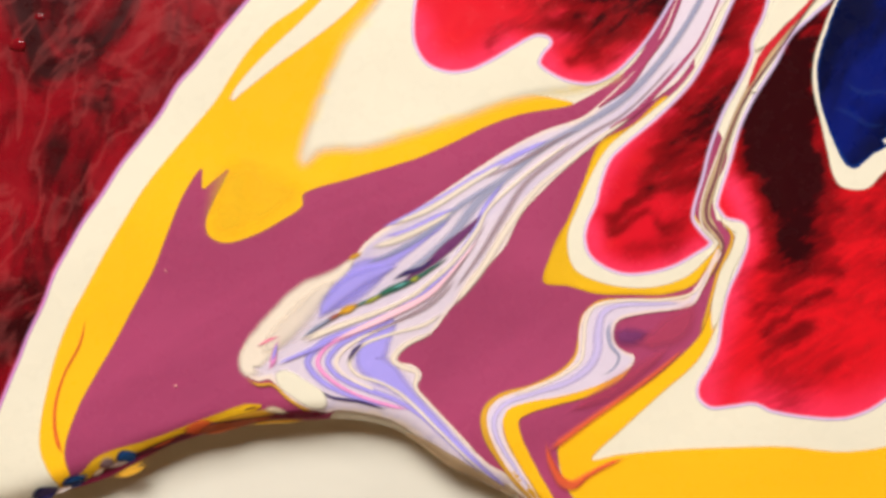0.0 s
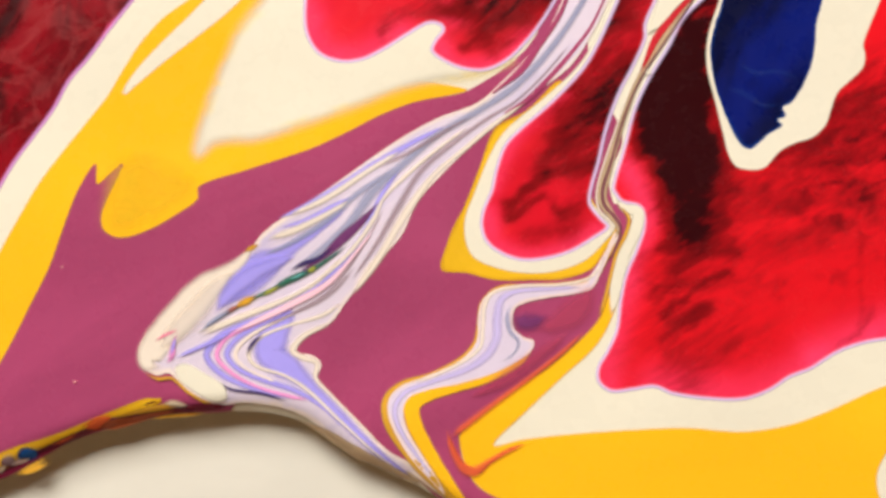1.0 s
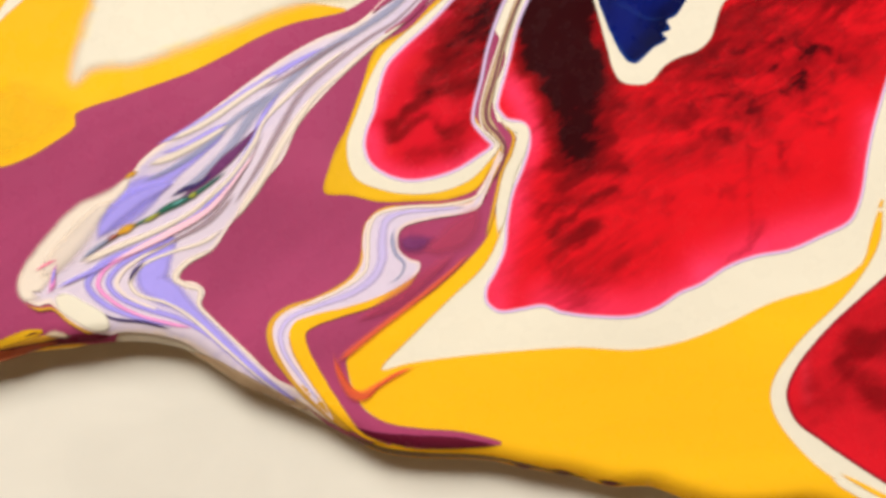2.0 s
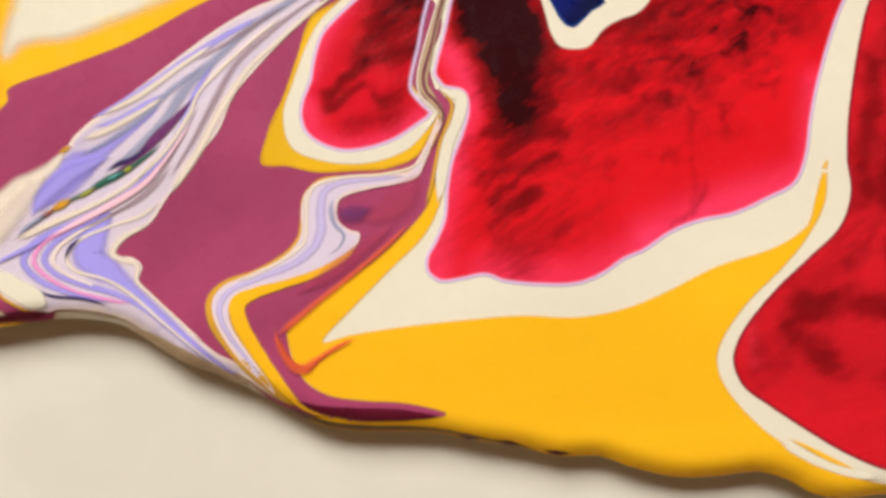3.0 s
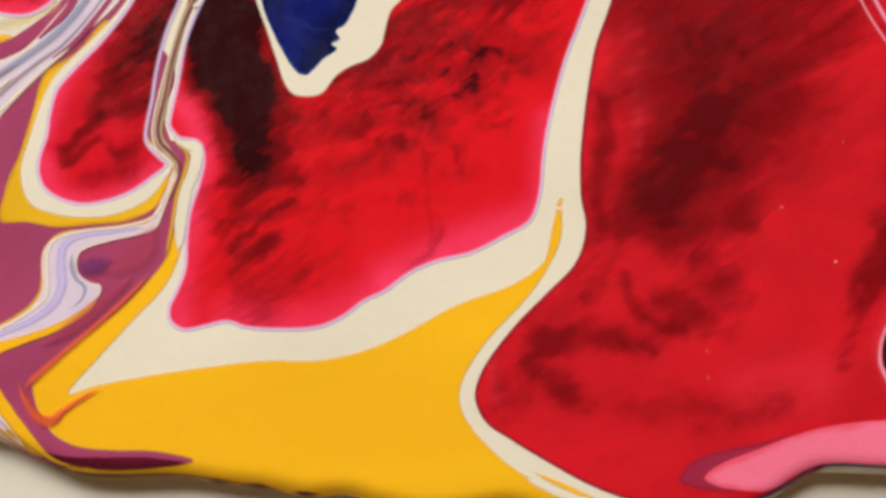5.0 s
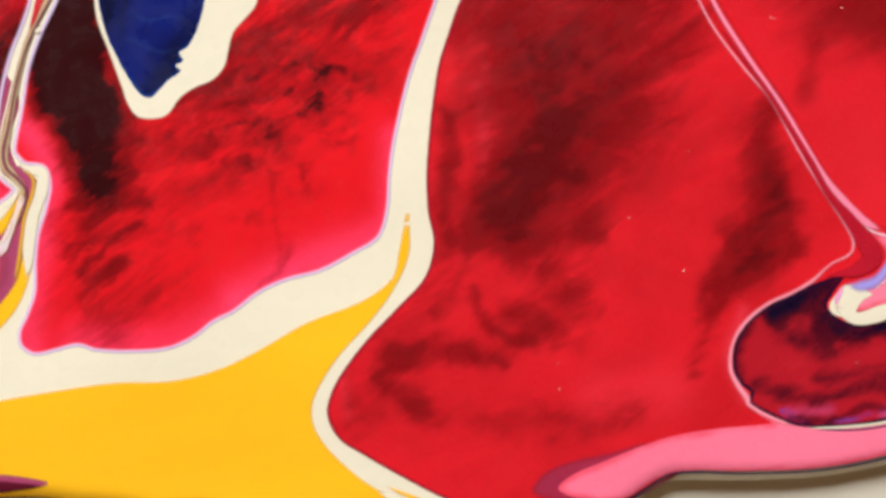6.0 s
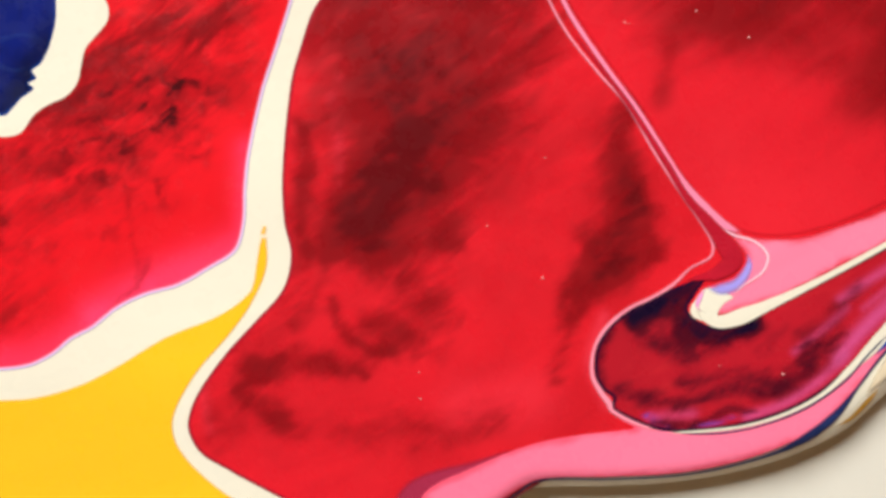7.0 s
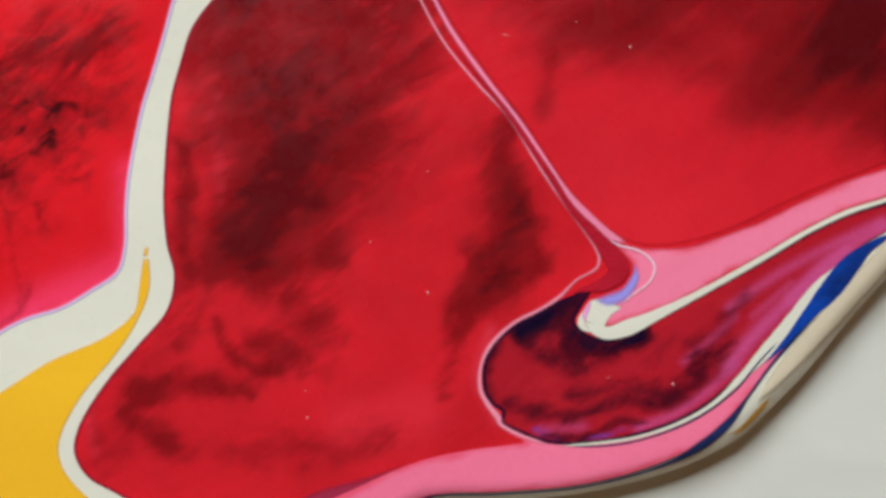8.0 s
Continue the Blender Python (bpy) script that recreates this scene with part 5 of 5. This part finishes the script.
strand("crimson_core", "crimson core between the pink lines", "crimson_line", [
    (169.3, 16.2, 0.38), (176.1, 4.3, 0.86), (179.7, -3.1, 0.96), (182.2, -8.6, 1.05), (184.7, -14.5, 1.15), (187.8, -19.4, 1.72),
    (190.1, -23.5, 2.49), (191.1, -26.4, 2.68), (188.3, -28.3, 1.91), (184.8, -28.7, 0.96), (181.8, -28.9, 0.29)])

# ---- fine folds and flecks at the head of the ribbon ----
strand("cream_film", "translucent cream film over the ribbon head", "cream_film", [
    (-29.3, -16.1, 1.0), (-26.4, -13.3, 3.4), (-22.6, -9.5, 3.8), (-19.3, -5.8, 2.6), (-16.0, -2.8, 1.0)], on='lavender_ribbon')
strand("violet_film", "soft violet film beside the cream", "violet", [
    (-19.8, -10.4, 0.6), (-17.4, -7.1, 2.6), (-13.1, -3.7, 3.0), (-8.3, -1.6, 1.6), (-5.4, -0.7, 0.4)], on='lavender_ribbon')
strand("pink_touch", "rose touch on the cream cap", "pink_pale", [
    (-30.2, -14.8, 0.2), (-27.8, -13.5, 0.6), (-25.5, -12.7, 0.3)], on='lavender_ribbon')
strand("pink_touch", "rose touch on the cream cap", "pink_line", [
    (-27.9, -18.5, 0.5), (-27.0, -16.9, 1.1), (-26.6, -14.7, 0.6), (-25.8, -13.0, 0.3)], on='lavender_ribbon')
strand("violet_touch", "violet seam in the cream cap", "violet", [
    (-27.2, -17.3, 0.4), (-26.7, -15.4, 0.6), (-26.2, -13.8, 0.3)], on='lavender_ribbon')
strand("violet_touch", "violet seam leaving the cream cap", "violet", [
    (-26.9, -17.7, 0.4), (-23.6, -16.3, 0.7), (-19.7, -14.7, 0.9), (-15.9, -12.9, 0.4)], on='lavender_ribbon')
strand("cream_line", "thin cream line along the fold", "cream", [
    (-22.6, -14.0, 0.5), (-15.9, -11.2, 0.9), (-8.3, -8.3, 0.8), (-2.6, -5.2, 0.6), (2.2, -0.9, 0.4)], on='lavender_ribbon')
strand("pink_ridge", "pale pink ridge along the fold", "pink_white", [
    (-17.4, -13.8, 0.4), (-12.1, -11.4, 0.9), (-6.4, -8.8, 1.0), (-0.7, -5.7, 0.9), (3.2, -1.8, 0.6), (7.9, 3.9, 0.3)], on='lavender_ribbon')
strand("dark_seam", "dark seam along the fold", "taupe", [
    (-12.1, -12.9, 0.3), (-6.4, -10.4, 0.6), (-1.6, -8.3, 0.7), (1.2, -6.1, 0.7), (4.3, -2.6, 0.4)], on='lavender_ribbon')
strand("green_fleck", "dark green flecks caught in the ribbon", "green", [
    (-10.7, -7.0, 0.4), (-8.8, -5.6, 0.9), (-6.4, -4.5, 1.2), (-4.3, -3.7, 0.9), (-2.4, -2.6, 0.5)], on='lavender_ribbon')
strand("teal_fleck", "teal fleck in the ribbon crease", "teal", [
    (-7.4, -4.9, 0.2), (-5.6, -4.2, 0.5), (-3.9, -3.4, 0.2)], on='lavender_ribbon')
strand("moss_fleck", "yellow green fleck in the ribbon crease", "moss", [
    (-12.1, -7.6, 0.3), (-10.6, -6.8, 0.7), (-8.3, -5.6, 0.3)], on='lavender_ribbon')
strand("moss_fleck", "yellow green fleck in the ribbon crease", "moss", [
    (-4.3, -3.5, 0.3), (-3.2, -3.2, 0.9), (-2.3, -2.4, 0.3)], on='lavender_ribbon')
strand("gold_fleck", "gold flecks caught in the ribbon", "amber", [
    (-15.9, -9.2, 0.3), (-14.4, -8.3, 1.0), (-12.5, -7.5, 0.3)], on='lavender_ribbon')
strand("rust_fleck", "rusty fleck caught in the ribbon", "rust", [
    (-18.6, -10.4, 0.3), (-16.9, -9.6, 0.8), (-15.4, -8.8, 0.4)], on='lavender_ribbon')
strand("blue_seam", "dark blue seam above the flecks", "ink", [
    (-7.4, -3.6, 0.3), (-5.0, -2.3, 0.8), (-2.1, -1.3, 0.7), (1.2, 1.0, 0.3)], on='lavender_ribbon')
strand("grey_tail", "grey green tail of the flecks", "greyblue", [
    (-22.6, -13.6, 0.3), (-20.2, -11.6, 0.9), (-17.8, -10.1, 0.7), (-15.9, -9.1, 0.3)], on='lavender_ribbon')

# ---- smears around the narrow ribbon ----
strand("violet_smear", "violet smear in the bend of the narrow ribbon", "grape_film", [
    (30.5, -10.9, 1.2), (31.7, -12.6, 3.2), (33.8, -12.9, 3.0), (37.6, -11.9, 0.8)])
strand("rose_smear", "lighter rose smear in the plum", "rosy_plum", [
    (33.8, -14.3, 1.0), (37.6, -13.3, 3.5), (41.5, -10.9, 4.5), (44.9, -6.6, 1.5)])
strand("rose_smear", "lighter rose smear in the plum", "rosy_plum", [
    (22.3, -25.7, 0.6), (30.0, -21.9, 3.0), (36.7, -17.1, 2.0), (40.5, -14.3, 0.5)])
strand("orange_halo", "soft orange edge where plum meets yellow", "orange_film", [
    (19.0, -32.4, 0.5), (21.3, -30.7, 1.3), (27.1, -26.5, 1.1), (32.8, -22.6, 1.0), (38.6, -18.3, 0.9), (42.9, -14.5, 0.4)])
strand("orange_seam", "orange seam where plum meets yellow", "orange_film", [
    (18.9, -30.0, 0.4), (19.6, -33.8, 1.0), (21.5, -37.2, 1.6), (23.4, -37.9, 1.8), (25.6, -36.5, 1.2), (29.0, -34.7, 0.9), (32.8, -33.2, 0.4)])

# ---- the rest of the crust ----
strand("blue_fleck", "bright blue paint fleck on the crust", "blue_fleck", [
    (-53.7, -34.1, 0.5), (-52.4, -33.3, 1.6), (-51.1, -33.0, 1.9), (-49.6, -32.2, 0.5)], on='yellow_crust')
strand("blue_fleck", "bright blue paint fleck on the crust", "blue_fleck", [
    (-63.0, -38.1, 0.5), (-61.0, -37.2, 1.1), (-59.0, -36.5, 1.4), (-57.9, -36.0, 0.6)], on='yellow_crust')
strand("blue_fleck", "violet blue paint fleck on the crust", "ink", [
    (-67.9, -40.4, 0.6), (-65.7, -39.4, 1.5), (-63.8, -38.6, 1.1), (-62.6, -38.0, 0.4)], on='yellow_crust')
strand("crust_chip", "dusty lilac chip on the crust", "taupe", [
    (-56.6, -34.7, 0.4), (-54.9, -34.1, 2.2), (-53.4, -34.3, 1.6)], on='yellow_crust')
strand("orange_crust", "orange crust along the paint edge", "orange", [
    (-42.7, -29.6, 0.5), (-40.2, -28.5, 1.8), (-38.3, -27.5, 1.4), (-36.4, -27.0, 0.5)], on='yellow_crust')
strand("orange_crust", "rust orange crust under the yellow", "rust", [
    (-40.6, -29.6, 0.5), (-37.8, -28.7, 1.5), (-34.0, -28.0, 1.2), (-30.2, -27.1, 0.9), (-25.4, -26.4, 0.4)], on='yellow_crust')
strand("amber_lip", "amber underside of the crust", "amber", [
    (-32.1, -28.1, 0.3), (-28.3, -27.5, 0.7), (-24.5, -27.3, 0.7), (-20.9, -27.1, 0.3)], on='yellow_crust')
strand("amber_lip", "amber underside of the crust", "amber", [
    (-54.4, -37.0, 0.3), (-52.0, -36.2, 1.0), (-49.6, -35.3, 0.8), (-48.0, -34.3, 0.3)], on='yellow_crust')
strand("peach_chip", "peach chip on the crust", "cream_lip", [
    (-29.1, -25.3, 0.4), (-27.3, -25.1, 1.2), (-25.4, -25.5, 1.0), (-24.3, -25.8, 0.4)], on='yellow_crust')


# ---- dust and bubbles on the skin ----
def ball(name, r, squash, seed):
    """A small uneven pellet, in metres."""
    bm = bmesh.new()
    bmesh.ops.create_icosphere(bm, subdivisions=2, radius=r)
    for v in bm.verts:
        k = 1 + 0.35 * noise.noise(v.co.normalized() * 1.7 + Vector((seed, 0, 0)))
        v.co = Vector((v.co.x * k * 1.5, v.co.y * k, v.co.z * squash))
    me = bpy.data.meshes.new(name)
    bm.to_mesh(me)
    bm.free()
    me.polygons.foreach_set("use_smooth", [True] * len(me.polygons))
    return me


def rest(x, y):
    """The height of the topmost paint at a place, in metres."""
    deps = bpy.context.evaluated_depsgraph_get()
    hit, place, *_ = scene.ray_cast(deps, Vector((x * MM, y * MM, 0.02)), Vector((0, 0, -1)))
    return place.z if hit else 0.0


for i, (x, y) in enumerate([
    (179, 16.2), (190.9, 16.7), (199.3, 10.9), (161.6, -4.4), (150, -14.6), (158.2, -24.8), (134.8, -37.8), (134.5, -42.3), (197, -47.3),
    (186.3, -44.2), (-45.1, -1.8), (-43.4, -21.2), (34.8, 25.8), (178.5, 16.5)]):
    me = ball("dust_speck", (0.00009, 0.00014, 0.00018)[i % 3], 0.6, i * 3.1)
    me.materials.append(MATS["dust"])
    speck = tagged(new("dust_speck", me), "tiny pale dust speck stuck on the paint", "dust speck", "dust specks on the paint")
    speck.matrix_world = pose(x * MM, y * MM, rest(x, y) + 0.00005, 0, 0, i * 47.0)
for i, (x, y) in enumerate([
    (-70.1, 36.3), (-66.5, 41.1)]):
    me = ball("air_bubble", (0.0011, 0.0006)[i], 0.25, i * 5.0)
    me.materials.append(MATS["bubble"])
    bubble = tagged(new("air_bubble", me), "small domed air bubble in the dark crimson paint", "air bubble", "air bubbles")
    bubble.location = (x * MM, y * MM, rest(x, y))
